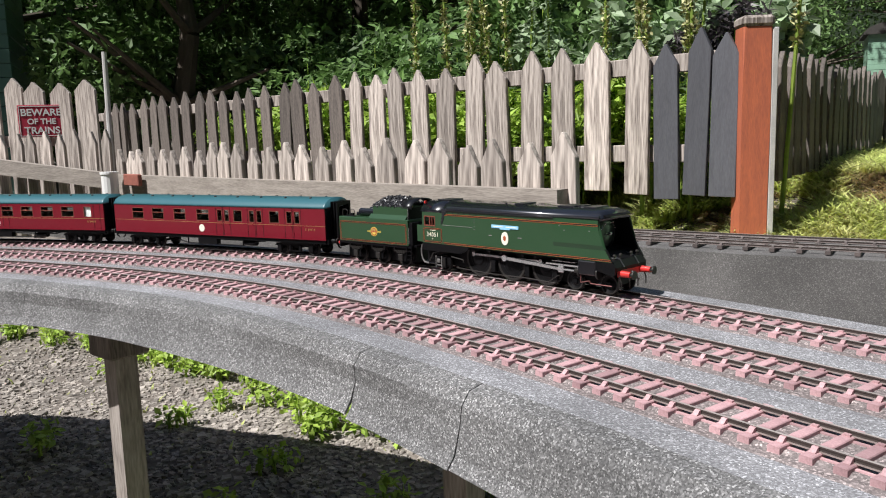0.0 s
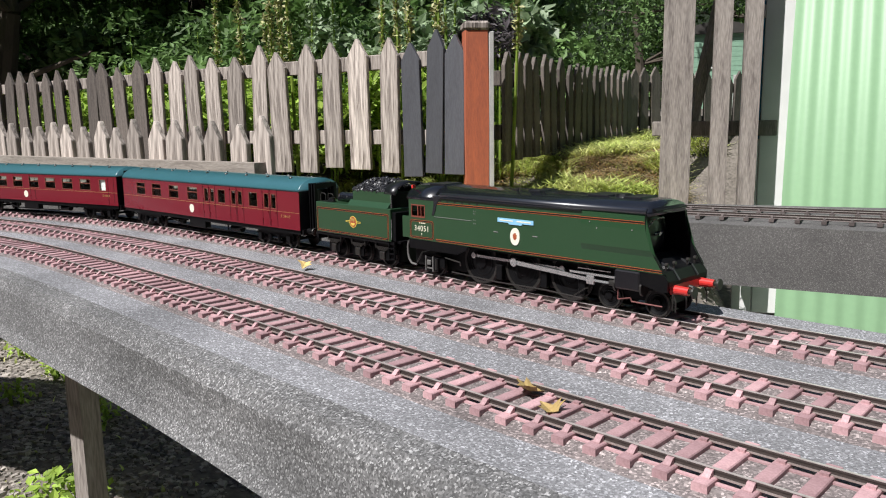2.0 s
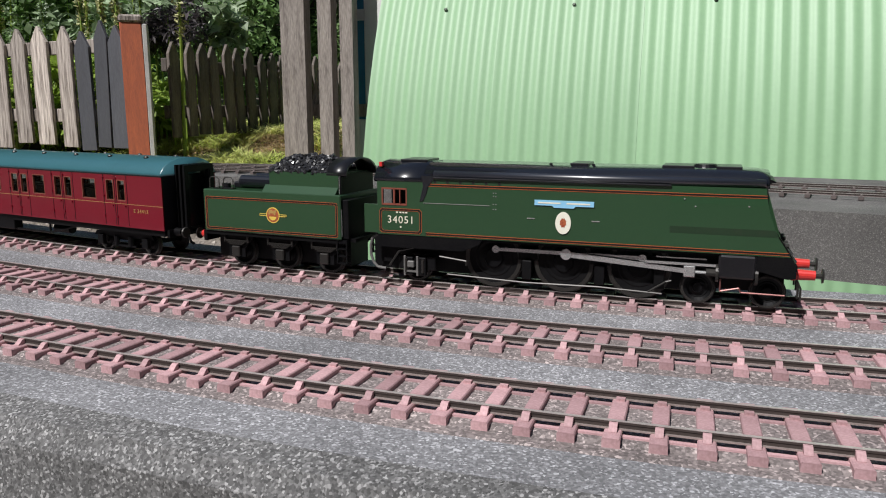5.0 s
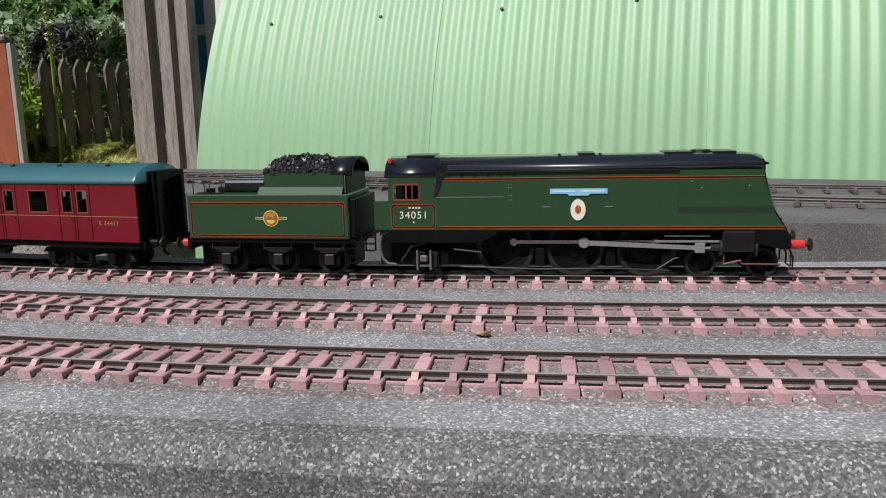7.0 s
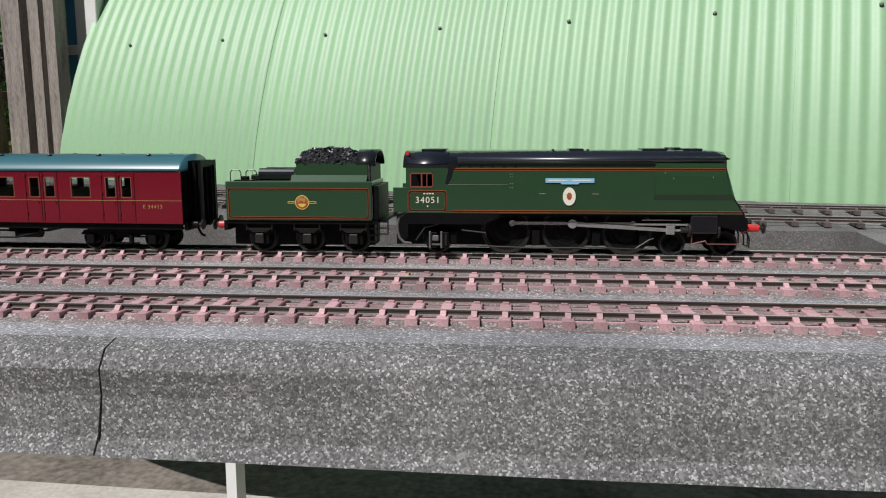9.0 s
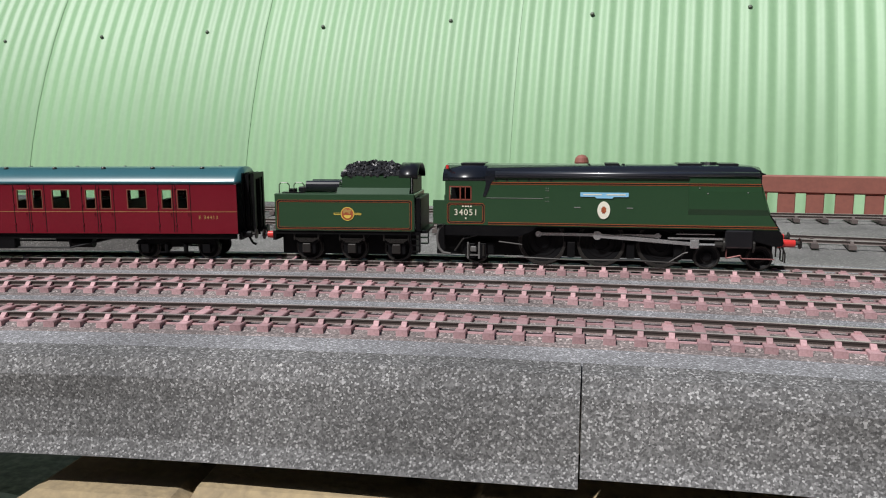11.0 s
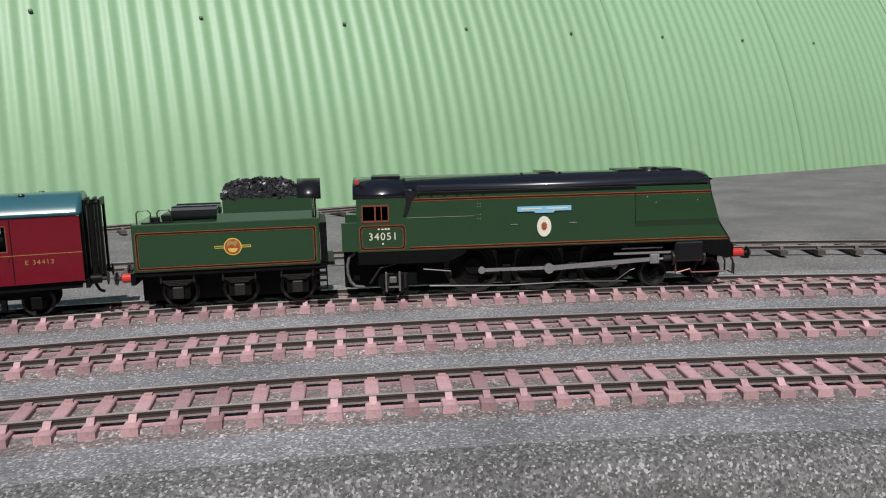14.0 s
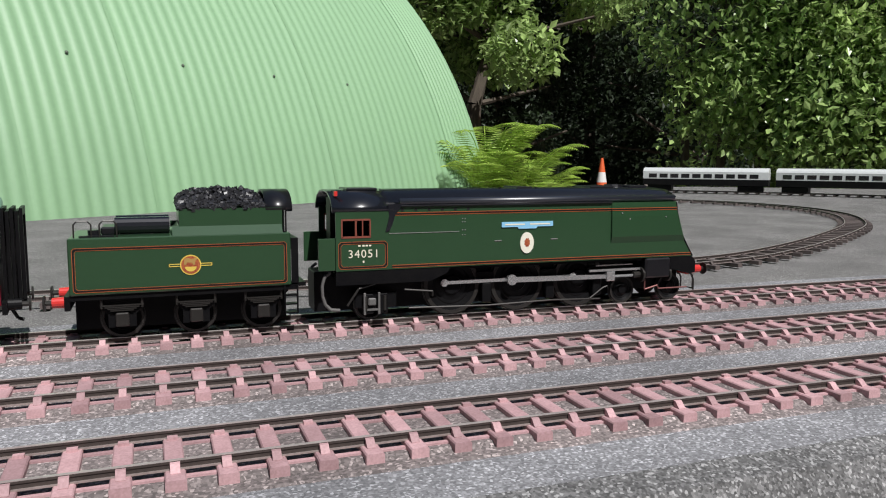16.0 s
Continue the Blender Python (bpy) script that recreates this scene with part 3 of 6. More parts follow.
    for sy in (-1, 1):
        bm = bmesh.new()
        box(bm, -1.95, 5.25, *sorted((sy * 1.20, sy * 1.40)), 3.455, 3.50, 0.01)
        tp("roof_gutter", bm, BLACK, loco)
        bm = bmesh.new()
        rod(bm, (-1.95, sy * 1.235, 3.575), (7.72, sy * 1.20, 3.585), 0.125, 20)
        tp("roof_roll", bm, ROOF_ROLL, loco, smooth=True)
    for x, ln in ((-3.4, 0.95), (2.2, 0.55), (4.9, 0.9), (6.4, 0.7)):
        tp("roof_hatch", one_box(x, x + ln, -0.55, 0.55, 3.90, 3.985, 0.02), BLACK, loco)
    tp("chimney_rim", rod(bmesh.new(), (6.1, 0, 3.9), (6.1, 0, 4.02), 0.34, 20, 0.30), BLACK, loco)
    for x in (1.6, 2.9, 6.9):
        tp("roof_stud", rod(bmesh.new(), (x, -0.5, 3.88), (x, -0.5, 3.97), 0.05, 8), BLACK, loco)
    bm = bmesh.new()
    prism(bm, [(7.55, 3.52), (7.98, 3.60), (7.98, 3.63), (7.7, 3.74), (7.5, 3.74)], -1.0, 1.0)
    tp("front_visor", bm, SOOT, loco)
    # cab
    for sy in (-1, 1):
        bm = bmesh.new()
        y0, y1 = sorted((sy * W, sy * (W - 0.06)))
        box(bm, -3.9, -2.25, y0, y1, 1.60, 2.56)
        box(bm, -3.9, -3.72, y0, y1, 2.56, 3.38)
        box(bm, -2.86, -2.25, y0, y1, 2.56, 3.38)
        box(bm, -3.72, -2.86, y0, y1, 3.12, 3.38)
        side = tp("cab_side", bm, GREEN, loco)
        bm = bmesh.new()
        for a, b, c, d in ((-3.74, -3.70, 2.56, 3.12), (-2.9, -2.86, 2.56, 3.12), (-3.72, -2.86, 2.56, 2.61), (-3.72, -2.86, 3.07, 3.12), (-3.33, -3.28, 2.58, 3.1), (-3.12, -3.09, 2.58, 3.1)):
            box(bm, a, b, y0 - 0.015, y1 + 0.015, c, d)
        tp("window_frame", bm, CAB_BROWN, side, "brown wooden cab window frame")
        panel_lining(loco, -3.82, -2.36, 1.66, 2.45, sy * (W + 0.004), 0.07)
        bm = bmesh.new()
        box(bm, -2.3, -0.1, sy * W - 0.014, sy * W + 0.018, 2.662, 2.680)
        tp("cab_handrail", bm, STEEL, loco)
    lettering("34051", 0.335, -3.08, -W - 0.012, 2.085, loco, CREAM, gap=1.16)
    bm = bmesh.new()
    for x in (-3.24, -3.12, -3.02, -2.92):
        box(bm, x, x + 0.07, -W - 0.012, -W - 0.004, 2.31, 2.355)
    box(bm, -3.11, -3.06, -W - 0.012, -W - 0.004, 1.83, 1.89)
    tp("small_lettering", bm, CREAM, loco)
    def cab_section(x):
        pts = [(-1.36, 3.36), (-1.31, 3.48), (-1.09, 3.73), (-0.6, 3.90), (0, 3.95), (0.6, 3.90), (1.09, 3.73), (1.31, 3.48), (1.36, 3.36)]
        return [(x, y, z) for y, z in pts] + [(x, y * 0.95, z - 0.06) for y, z in pts[::-1]]
    tp("cab_roof", loft(bmesh.new(), [cab_section(-4.0), cab_section(-2.12)]), GLOSS_BLACK, loco, smooth=True)
    bm = bmesh.new()
    box(bm, -2.4, -2.28, -1.27, 1.27, 1.3, 3.5)
    box(bm, -3.9, -2.3, -1.2, 1.2, 1.35, 1.45)
    box(bm, -2.75, -2.4, -0.7, 0.7, 1.45, 2.9, 0.05)
    # Added black panel down the cab's middle, standing in for its unlit inside.
    box(bm, -3.85, -2.4, -0.3, 0.3, 1.45, 3.7)
    tp("cab_backhead_and_dark_panel", bm, SOOT, loco)
    # Black patch laid on the side for the dark, shaded inset of the spectacle plate.
    for sy in (-1, 1):
        bm = bmesh.new()
        prism(bm, [(-2.42, 2.72), (-2.30, 2.74), (-2.20, 2.95), (-2.12, 3.22), (-1.95, 3.42), (-1.70, 3.53), (-2.35, 3.53), (-2.30, 3.2), (-2.36, 2.95)], sy * (W - 0.03), sy * (W + 0.022))
        tp("spectacle_plate_patch", bm, GLOSS_BLACK, loco)
    bm = bmesh.new()
    box(bm, -3.9, -3.8, -1.15, -1.0, 3.78, 3.92)
    tp("tail_lamp_bracket", bm, RED, loco)
    for y in (-1.24, 1.24):
        tp("fall_plate_door", one_box(-4.40, -3.9, y - 0.04, y + 0.04, 1.62, 2.56, 0.01), GREEN, loco)
    # smokebox front inside the casing
    bm = bmesh.new()
    turned(bm, [(0.0, 7.42), (0.55, 7.36), (0.88, 7.22), (0.95, 7.05), (0.95, -2.2), (0.0, -2.2)], "x", 28, (0, 0, 2.72))
    tp("boiler_and_smokebox", bm, BLACK, loco, smooth=True)
    bm = bmesh.new()
    rod(bm, (7.36, 0, 2.72), (7.56, 0, 2.72), 0.07, 8)
    rod(bm, (7.48, -0.26, 2.72), (7.48, 0.26, 2.72), 0.025, 6)
    wire(bm, [(7.35, -0.62, 2.9), (7.5, -0.3, 3.25), (7.5, 0.3, 3.25), (7.35, 0.62, 2.9)], 0.025, 6)
    tp("door_dart", bm, STEEL, loco)
    bm = bmesh.new()
    box(bm, 6.9, 6.98, -1.27, 1.27, 1.6, 3.45)
    tp("casing_bulkhead", bm, SOOT, loco)
    bm = bmesh.new()
    prism(bm, [(7.05, 2.05), (7.5, 2.02), (7.85, 1.92), (8.2, 1.72), (8.46, 1.66), (8.66, 1.36), (8.66, 1.20), (8.5, 1.25), (6.95, 1.58)], -1.24, 1.24)
    tp("front_apron", bm, SOOT, loco)
    for y in (-0.62, 0.62):
        tp("apron_rib", prism(bmesh.new(), [(8.0, 1.86), (8.46, 1.70), (8.70, 1.37), (8.66, 1.34), (8.44, 1.62), (8.0, 1.80)], y - 0.03, y + 0.03), FRONT_GREY, loco)
    tp("apron_lamp_ring", turned(bmesh.new(), [(0.10, 0.0), (0.15, 0.0), (0.15, 0.05), (0.10, 0.05), (0.10, 0.0)], "z", 18, (8.22, -0.85, 1.72)), STEEL, loco, "bright ring on the front apron")
    for y in (-0.95, -0.45, 0.45, 0.95):
        bm = rod(bmesh.new(), (8.35, y, 1.62), (8.35, y, 1.86), 0.035, 6)
        rod(bm, (8.33, y, 1.86), (8.43, y, 1.86), 0.07, 10)
        tp("lamp_iron", bm, DULL_STEEL, loco)
    bm = bmesh.new()
    box(bm, 8.52, 8.66, -0.98, 0.98, 0.90, 1.24, 0.02)
    tp("buffer_beam", bm, RED, loco, "red front buffer beam")
    buffers(loco, 8.66, 1, RED, 0.50)
    bm = bmesh.new()
    wire(bm, [(8.7, 0, 1.05), (8.95, 0, 1.0), (8.95, 0, 0.75)], 0.05, 6)
    for y in (-0.35, 0.35, -1.05, 1.05):
        wire(bm, [(8.68, y, 0.95), (8.8, y, 0.7), (8.8, y, 0.35)], 0.03, 6)
    wire(bm, [(8.72, -1.1, 0.9), (8.72, -1.1, 0.42), (8.72, -0.75, 0.42)], 0.025, 6)
    tp("coupling_and_pipes", bm, DULL_STEEL, loco)
    # frames, valance, cylinders, brackets
    bm = bmesh.new()
    box(bm, -4.1, 8.4, -0.62, 0.62, 0.55, 1.5)
    box(bm, -3.9, 8.5, -1.18, 1.18, 1.50, 1.60)
    # Black filler added between the wheels in place of the shade under the engine.
    box(bm, -4.4, 6.6, -0.52, 0.52, 0.30, 1.5, 0.02)
    tp("main_frame_and_shade_block", bm, SOOT, loco)
    for sy in (-1, 1):
        y0, y1 = sorted((sy * (W - 0.02), sy * (W - 0.08)))
        bm = bmesh.new()
        prism(bm, [(-3.9, 1.60), (-0.35, 1.60), (-0.45, 1.42), (-1.0, 1.18), (-3.9, 1.18)], y0, y1)
        tp("valance", bm, SOOT, loco)
        bm = bmesh.new()
        prism(bm, [(7.60, 1.60), (8.48, 1.60), (8.64, 1.40), (8.64, 1.02), (8.42, 0.98), (7.62, 1.18)], sy * (W - 0.01), sy * (W - 0.10))
        tp("front_valance", bm, SOOT, loco)
        bm = bmesh.new()
        box(bm, 6.62, 7.62, *sorted((sy * 1.36, sy * 0.8)), 0.90, 1.58, 0.06)
        cylinder = tp("cylinder", bm, BLACK, loco)
        bm = bmesh.new()
        tp("cylinder_cover", rod(bmesh.new(), (7.6, sy * 1.08, 1.0), (7.68, sy * 1.08, 1.0), 0.28, 18), DULL_STEEL, cylinder)
        rod(bm, (6.56, sy * 1.08, 1.0), (6.64, sy * 1.08, 1.0), 0.26, 18)
        rod(bm, (6.3, sy * 1.08, 1.0), (6.6, sy * 1.08, 1.0), 0.11, 10)
        tp("cylinder_cover", bm, DULL_STEEL, cylinder)
        bm = bmesh.new()
        box(bm, 4.6, 6.6, sy * 1.08 - 0.05, sy * 1.08 + 0.05, 1.17, 1.24)
        box(bm, 4.9, 6.3, sy * 1.0 - 0.05, sy * 1.0 + 0.05, 1.34, 1.38)
        tp("slide_bar", bm, STEEL, loco)
        bm = bmesh.new()
        wire(bm, [(6.7, sy * 1.2, 0.85), (6.7, sy * 1.2, 0.50), (7.2, sy * 1.2, 0.62), (7.25, sy * 1.2, 0.5), (8.4, sy * 1.2, 0.5)], 0.026, 6)
        tp("drain_pipe", bm, COPPER, loco, "dull copper drain pipe")
        for x in (1.0, 3.25, 5.0):
            bm = bmesh.new()
            box(bm, x - 0.15, x + 0.15, *sorted((sy * 0.95, sy * 0.7)), 0.35, 0.95, 0.02)
            box(bm, x - 0.3, x + 0.3, *sorted((sy * 0.8, sy * 0.6)), 0.94, 1.3)
            tp("brake_hanger", bm, SOOT, loco)
        # trailing truck, steps and injector pipes below the cab
        bm = bmesh.new()
        box(bm, -3.3, -2.0, *sorted((sy * 1.05, sy * 0.98)), 0.42, 0.9, 0.03)
        box(bm, -3.05, -2.75, *sorted((sy * 1.16, sy * 1.02)), 0.25, 0.85, 0.02)
        box(bm, -2.6, -2.3, *sorted((sy * 1.16, sy * 1.02)), 0.25, 0.85, 0.02)
        tp("trailing_truck", bm, SOOT, loco)
        bm = bmesh.new()
        for x in (-3.02, -2.58):
            box(bm, x - 0.035, x + 0.035, *sorted((sy * 1.20, sy * 1.15)), 0.24, 0.90, 0.01)
        box(bm, -3.0, -2.6, *sorted((sy * 1.19, sy * 1.15)), 0.36, 0.42)
        box(bm, -2.92, -2.68, *sorted((sy * 1.24, sy * 1.14)), 0.52, 0.74, 0.03)
        tp("truck_axle_box", bm, HOSE_GREY, loco, "worn grey axle box and guides")
        bm = bmesh.new()
        wire(bm, [(-3.55, sy * 1.2, 0.55), (-3.2, sy * 1.2, 1.05), (-2.7, sy * 1.2, 1.18)], 0.035, 6)
        wire(bm, [(-1.8, sy * 1.2, 0.95), (-0.9, sy * 1.2, 0.85), (-0.9, sy * 1.2, 0.7)], 0.03, 6)
        for x in (-2.98, -2.4):
            rod(bm, (x, sy * 1.16, 0.35), (x, sy * 1.16, 0.8), 0.05, 6)
        tp("injector_pipes", bm, DULL_STEEL, loco)
        bm = bmesh.new()
        wire(bm, [(-4.02, sy * 1.1, 1.55), (-4.2, sy * 1.1, 1.42), (-4.27, sy * 1.1, 1.15), (-4.26, sy * 1.1, 0.85), (-4.18, sy * 1.1, 0.6), (-4.02, sy * 1.1, 0.44)], 0.048, 8)
        wire(bm, [(-4.02, sy * 1.1, 0.44), (-3.75, sy * 1.05, 0.40)], 0.05, 8)
        tp("feed_hose", bm, HOSE_GREY, loco, "grey feed hose")
    for sy in (-1, 1):
        bm = bmesh.new()
        wire(bm, [(-1.6, sy * 1.0, 0.34), (1.0, sy * 1.0, 0.26), (3.25, sy * 1.0, 0.30), (5.1, sy * 1.0, 0.24)], 0.03, 6)
        wire(bm, [(4.7, sy * 1.02, 0.28), (5.2, sy * 1.02, 0.62), (5.35, sy * 1.02, 0.66)], 0.025, 6)
        tp("brake_rod", bm, DULL_STEEL, loco)
    bm = bmesh.new()
    box(bm, 5.7, 8.3, -0.5, 0.5, 0.42, 0.62)
    tp("bogie_frame", bm, SOOT, loco)


build_locomotive()
DRIVER_R = 0.02917 / G1
CRANK = 0.325
drivers = [wheelset(loco, x, 0.935, 0.76, "driving_wheelset", CRANK) for x in (-0.12, 2.13, 4.38)]
pony = [wheelset(loco, x, 0.47, 0.76) for x in (6.08, 7.97)]
trail = wheelset(loco, -2.75, 0.47, 0.72)
con_rods, side_rods, crossheads = [], [], []
for sy in (-1, 1):
    bm = bmesh.new()
    prism(bm, [(-2.25, -0.055), (-2.25, 0.055), (2.25, 0.055), (2.25, -0.055)], sy * 0.90, sy * 0.96)
    for x in (-2.25, 0.0, 2.25):
        rod(bm, (x, sy * 0.88, 0), (x, sy * 0.99, 0), 0.12, 14)
    side_rods.append(tp("coupling_rod", bm, STEEL, loco))
    bm = bmesh.new()
    prism(bm, [(0.0, -0.085), (0.0, 0.085), (3.6, 0.065), (3.6, -0.065)], sy * 1.02, sy * 1.09)
    rod(bm, (0, sy * 1.0, 0), (0, sy * 1.12, 0), 0.17, 14)
    rod(bm, (3.6, sy * 1.0, 0), (3.6, sy * 1.12, 0), 0.12, 12)
    con_rods.append(tp("connecting_rod", bm, STEEL, loco, "bright steel connecting rod"))
    bm = bmesh.new()
    box(bm, -0.16, 0.16, sy * 1.08 - 0.07, sy * 1.08 + 0.07, -0.15, 0.17, 0.02)
    rod(bm, (0.1, sy * 1.08, 0), (1.1, sy * 1.08, 0), 0.045, 8)
    crossheads.append(tp("crosshead", bm, STEEL, loco))

# ---- tender: coordinates from its own middle ----
tender = new("locomotive_tender")
tagged(tender, "green model tender heaped with black coal", "tender")

def build_tender():
    x0, x1 = -2.87, 2.85
    bm = bmesh.new()
    box(bm, x0, x1, -W + 0.02, W - 0.02, 1.28, 2.78, 0.03)
    tp("tank", bm, GREEN, tender)
    bm = bmesh.new()
    prism(bm, [(-0.35, 2.78), (2.66, 2.78), (2.66, 3.48), (-0.12, 3.48), (-0.12, 3.0)], -1.08, 1.08)
    raised = tp("coal_bunker", bm, GREEN, tender)
    for sy in (-1, 1):
        bm = bmesh.new()
        loft(bm, [[(-0.3, sy * 1.30, 2.77), (-0.3, sy * 1.07, 3.02), (-0.3, sy * 1.06, 2.77)], [(2.64, sy * 1.30, 2.77), (2.64, sy * 1.07, 3.02), (2.64, sy * 1.06, 2.77)]])
        tp("bunker_slope", bm, GREEN, raised)
    for sy in (-1, 1):
        panel_lining(tender, x0 + 0.1, x1 - 0.12, 1.36, 2.52, sy * (W - 0.014), 0.05)
        y = sy * (W - 0.015)
        bm = bmesh.new()
        for z in (1.94, 2.0):
            box(bm, -0.42, 0.70, y - 0.008, y + 0.008, z, z + 0.02)
        box(bm, -0.42, -0.40, y - 0.008, y + 0.008, 1.94, 2.02)
        box(bm, 0.68, 0.70, y - 0.008, y + 0.008, 1.94, 2.02)
        prism(bm, [(0.14 + 0.275 * math.cos(a * math.pi / 12), 1.98 + 0.275 * math.sin(a * math.pi / 12)) for a in range(24)], y - 0.012, y + 0.012)
        emblem = tp("emblem", bm, GOLD, tender, "gold ring emblem with red device")
        bm = bmesh.new()
        prism(bm, [(0.14 + 0.245 * math.cos(a * math.pi / 10), 1.98 + 0.245 * math.sin(a * math.pi / 10)) for a in range(20)], y - 0.016, y + 0.016)
        device = tp("emblem_device", bm, EMBLEM_RED, emblem)
        bm = bmesh.new()
        prism(bm, [(0.14 + 0.15 * math.cos(a * math.pi / 10), 1.93 + 0.13 * math.sin(a * math.pi / 10)) for a in range(10, 21)], y - 0.020, y + 0.020)
        tp("emblem_wheel", bm, GOLD, device)
        bm = bmesh.new()
        prism(bm, [(-0.04, 2.0), (0.02, 1.99), (0.05, 2.05), (0.18, 2.04), (0.20, 1.98), (0.25, 1.98), (0.27, 2.10), (0.33, 2.14), (0.30, 2.18), (0.16, 2.13), (0.08, 2.18), (-0.02, 2.14)], y - 0.022, y + 0.022)
        tp("emblem_lion", bm, CAB_GOLD, device)
        bm = bmesh.new()
        prism(bm, [(x0 - 0.02, 1.14), (x1 + 0.2, 1.14), (x1 + 0.2, 1.28), (x0 - 0.02, 1.28)], sy * 1.24, sy * 1.16)
        for cx in (-1.63, 0.26, 2.08):
            prism(bm, [(cx - 0.75, 1.14), (cx + 0.75, 1.14), (cx + 0.35, 0.70), (cx + 0.35, 0.35), (cx - 0.35, 0.35), (cx - 0.35, 0.70)], sy * 1.10, sy * 1.02)
        outer = tp("outside_frame", bm, SOOT, tender)
        for cx in (-1.63, 0.26, 2.08):
            bm = bmesh.new()
            box(bm, cx - 0.17, cx + 0.17, *sorted((sy * 1.22, sy * 1.06)), 0.38, 0.75, 0.03)
            for k in range(4):
                box(bm, cx - 0.5 + 0.07 * k, cx + 0.5 - 0.07 * k, *sorted((sy * 1.19, sy * 1.09)), 0.80 + 0.045 * (3 - k), 0.83 + 0.045 * (3 - k))
            for e in (-0.5, 0.5):
                rod(bm, (cx + e, sy * 1.14, 0.88), (cx + e, sy * 1.14, 1.14), 0.04, 6)
            tp("axle_box", bm, DULL_STEEL, outer)
        bm = bmesh.new()
        for z in (0.45, 0.7, 0.95):
            box(bm, x1 - 0.2, x1 + 0.2, *sorted((sy * 1.28, sy * 1.05)), z, z + 0.04)
        box(bm, x1 - 0.2, x1 - 0.16, *sorted((sy * 1.28, sy * 1.2)), 0.45, 1.28)
        box(bm, x1 + 0.16, x1 + 0.2, *sorted((sy * 1.28, sy * 1.2)), 0.45, 1.28)
        tp("cab_step", bm, SOOT, tender)
        bm = bmesh.new()
        wire(bm, [(2.72, sy * 1.12, 2.8), (2.72, sy * 1.12, 3.4)], 0.014, 6)
        wire(bm, [(2.85, sy * 1.25, 1.4), (2.85, sy * 1.25, 2.3)], 0.018, 6)
        tp("handrail", bm, STEEL, tender)
    # arched front weather screen
    arc = [(1.09 * math.sin(a * math.pi / 16), 3.42 + 0.55 * math.cos(a * math.pi / 16)) for a in range(-8, 9)]
    sec = lambda x: [(x, y, z) for y, z in arc] + [(x, y * 0.93, z - 0.06) for y, z in arc[::-1]]
    tp("weather_screen", loft(bmesh.new(), [sec(2.2), sec(2.95)]), BLACK, tender, smooth=True)
    bm = bmesh.new()
    box(bm, 2.68, 2.78, -1.1, 1.1, 1.4, 3.45)
    box(bm, 2.78, 3.3, -1.1, 1.1, 1.2, 1.32)
    box(bm, 2.86, 3.08, -1.2, 1.2, 1.30, 2.62, 0.02)
    tp("tender_front", bm, SOOT, tender)
    bm = bmesh.new()
    for y in (-0.45, 0.45):
        rod(bm, (-1.75, y, 3.02), (-0.35, y, 3.02), 0.23, 14)
    tp("vacuum_tank", bm, GLOSS_BLACK, tender, smooth=False)
    bm = bmesh.new()
    box(bm, -2.1, -1.7, -0.55, 0.55, 2.78, 3.0, 0.04)
    rod(bm, (-2.25, -0.75, 2.78), (-2.25, -0.75, 2.95), 0.16, 12)
    box(bm, -2.6, -1.75, -1.1, -0.85, 2.78, 2.82)
    tp("filler", bm, BLACK, tender)
    bm = bmesh.new()
    for x in (-2.72, -2.1):
        wire(bm, [(x, -1.1, 2.78), (x, -1.1, 3.12), (x + 0.08, -1.1, 3.2), (x + 0.34, -1.1, 3.2), (x + 0.42, -1.1, 3.12), (x + 0.42, -1.1, 2.78)], 0.020, 6)
    tp("guard_rail", bm, DULL_STEEL, tender)
    bm = bmesh.new()
    box(bm, x0 - 0.14, x0, -1.22, 1.22, 0.88, 1.26)
    # Added black block that fills the gap with the tender's underside shade.
    box(bm, -2.8, 2.8, -0.6, 0.6, 0.25, 1.28)
    box(bm, -2.85, 2.95, -1.2, 1.2, 1.2, 1.28)
    tp("underframe", bm, SOOT, tender)
    buffers(tender, x0 - 0.14, -1)
    r = random.Random(7)
    verts, faces = [], []
    for i in range(2200):
        x, y = r.uniform(-0.12, 2.2), r.uniform(-1.05, 1.05)
        z = 3.48 + 0.50 * (1 - abs(y) ** 2) * (1 - ((x - 1.0) / 1.35) ** 4) * r.uniform(0.4, 1.0) + r.uniform(0, 0.06)
        k = r.uniform(0.025, 0.065)
        base = len(verts)
        q = Euler((r.uniform(0, 6), r.uniform(0, 6), r.uniform(0, 6))).to_matrix()
        for c in ((-1, -1, -1), (1, -1, -1), (1, 1, -1), (-1, 1, -1), (-1, -1, 1), (1, -1, 1), (1, 1, 1), (-1, 1, 1)):
            v = q @ Vector([a * k * r.uniform(0.6, 1.2) for a in c]) + Vector((x, y, z))
            verts.append(v * G1)
        faces += [[base + j for j in f] for f in ((0, 3, 2, 1), (4, 5, 6, 7), (0, 1, 5, 4), (1, 2, 6, 5), (2, 3, 7, 6), (3, 0, 4, 7))]
    tagged(mesh_np("coal", [tuple(v) for v in verts], faces, COAL, tender), kind="stuff")


build_tender()
tender_wheels = [wheelset(tender, x, 0.55, 0.74) for x in (-1.63, 0.26, 2.08)]

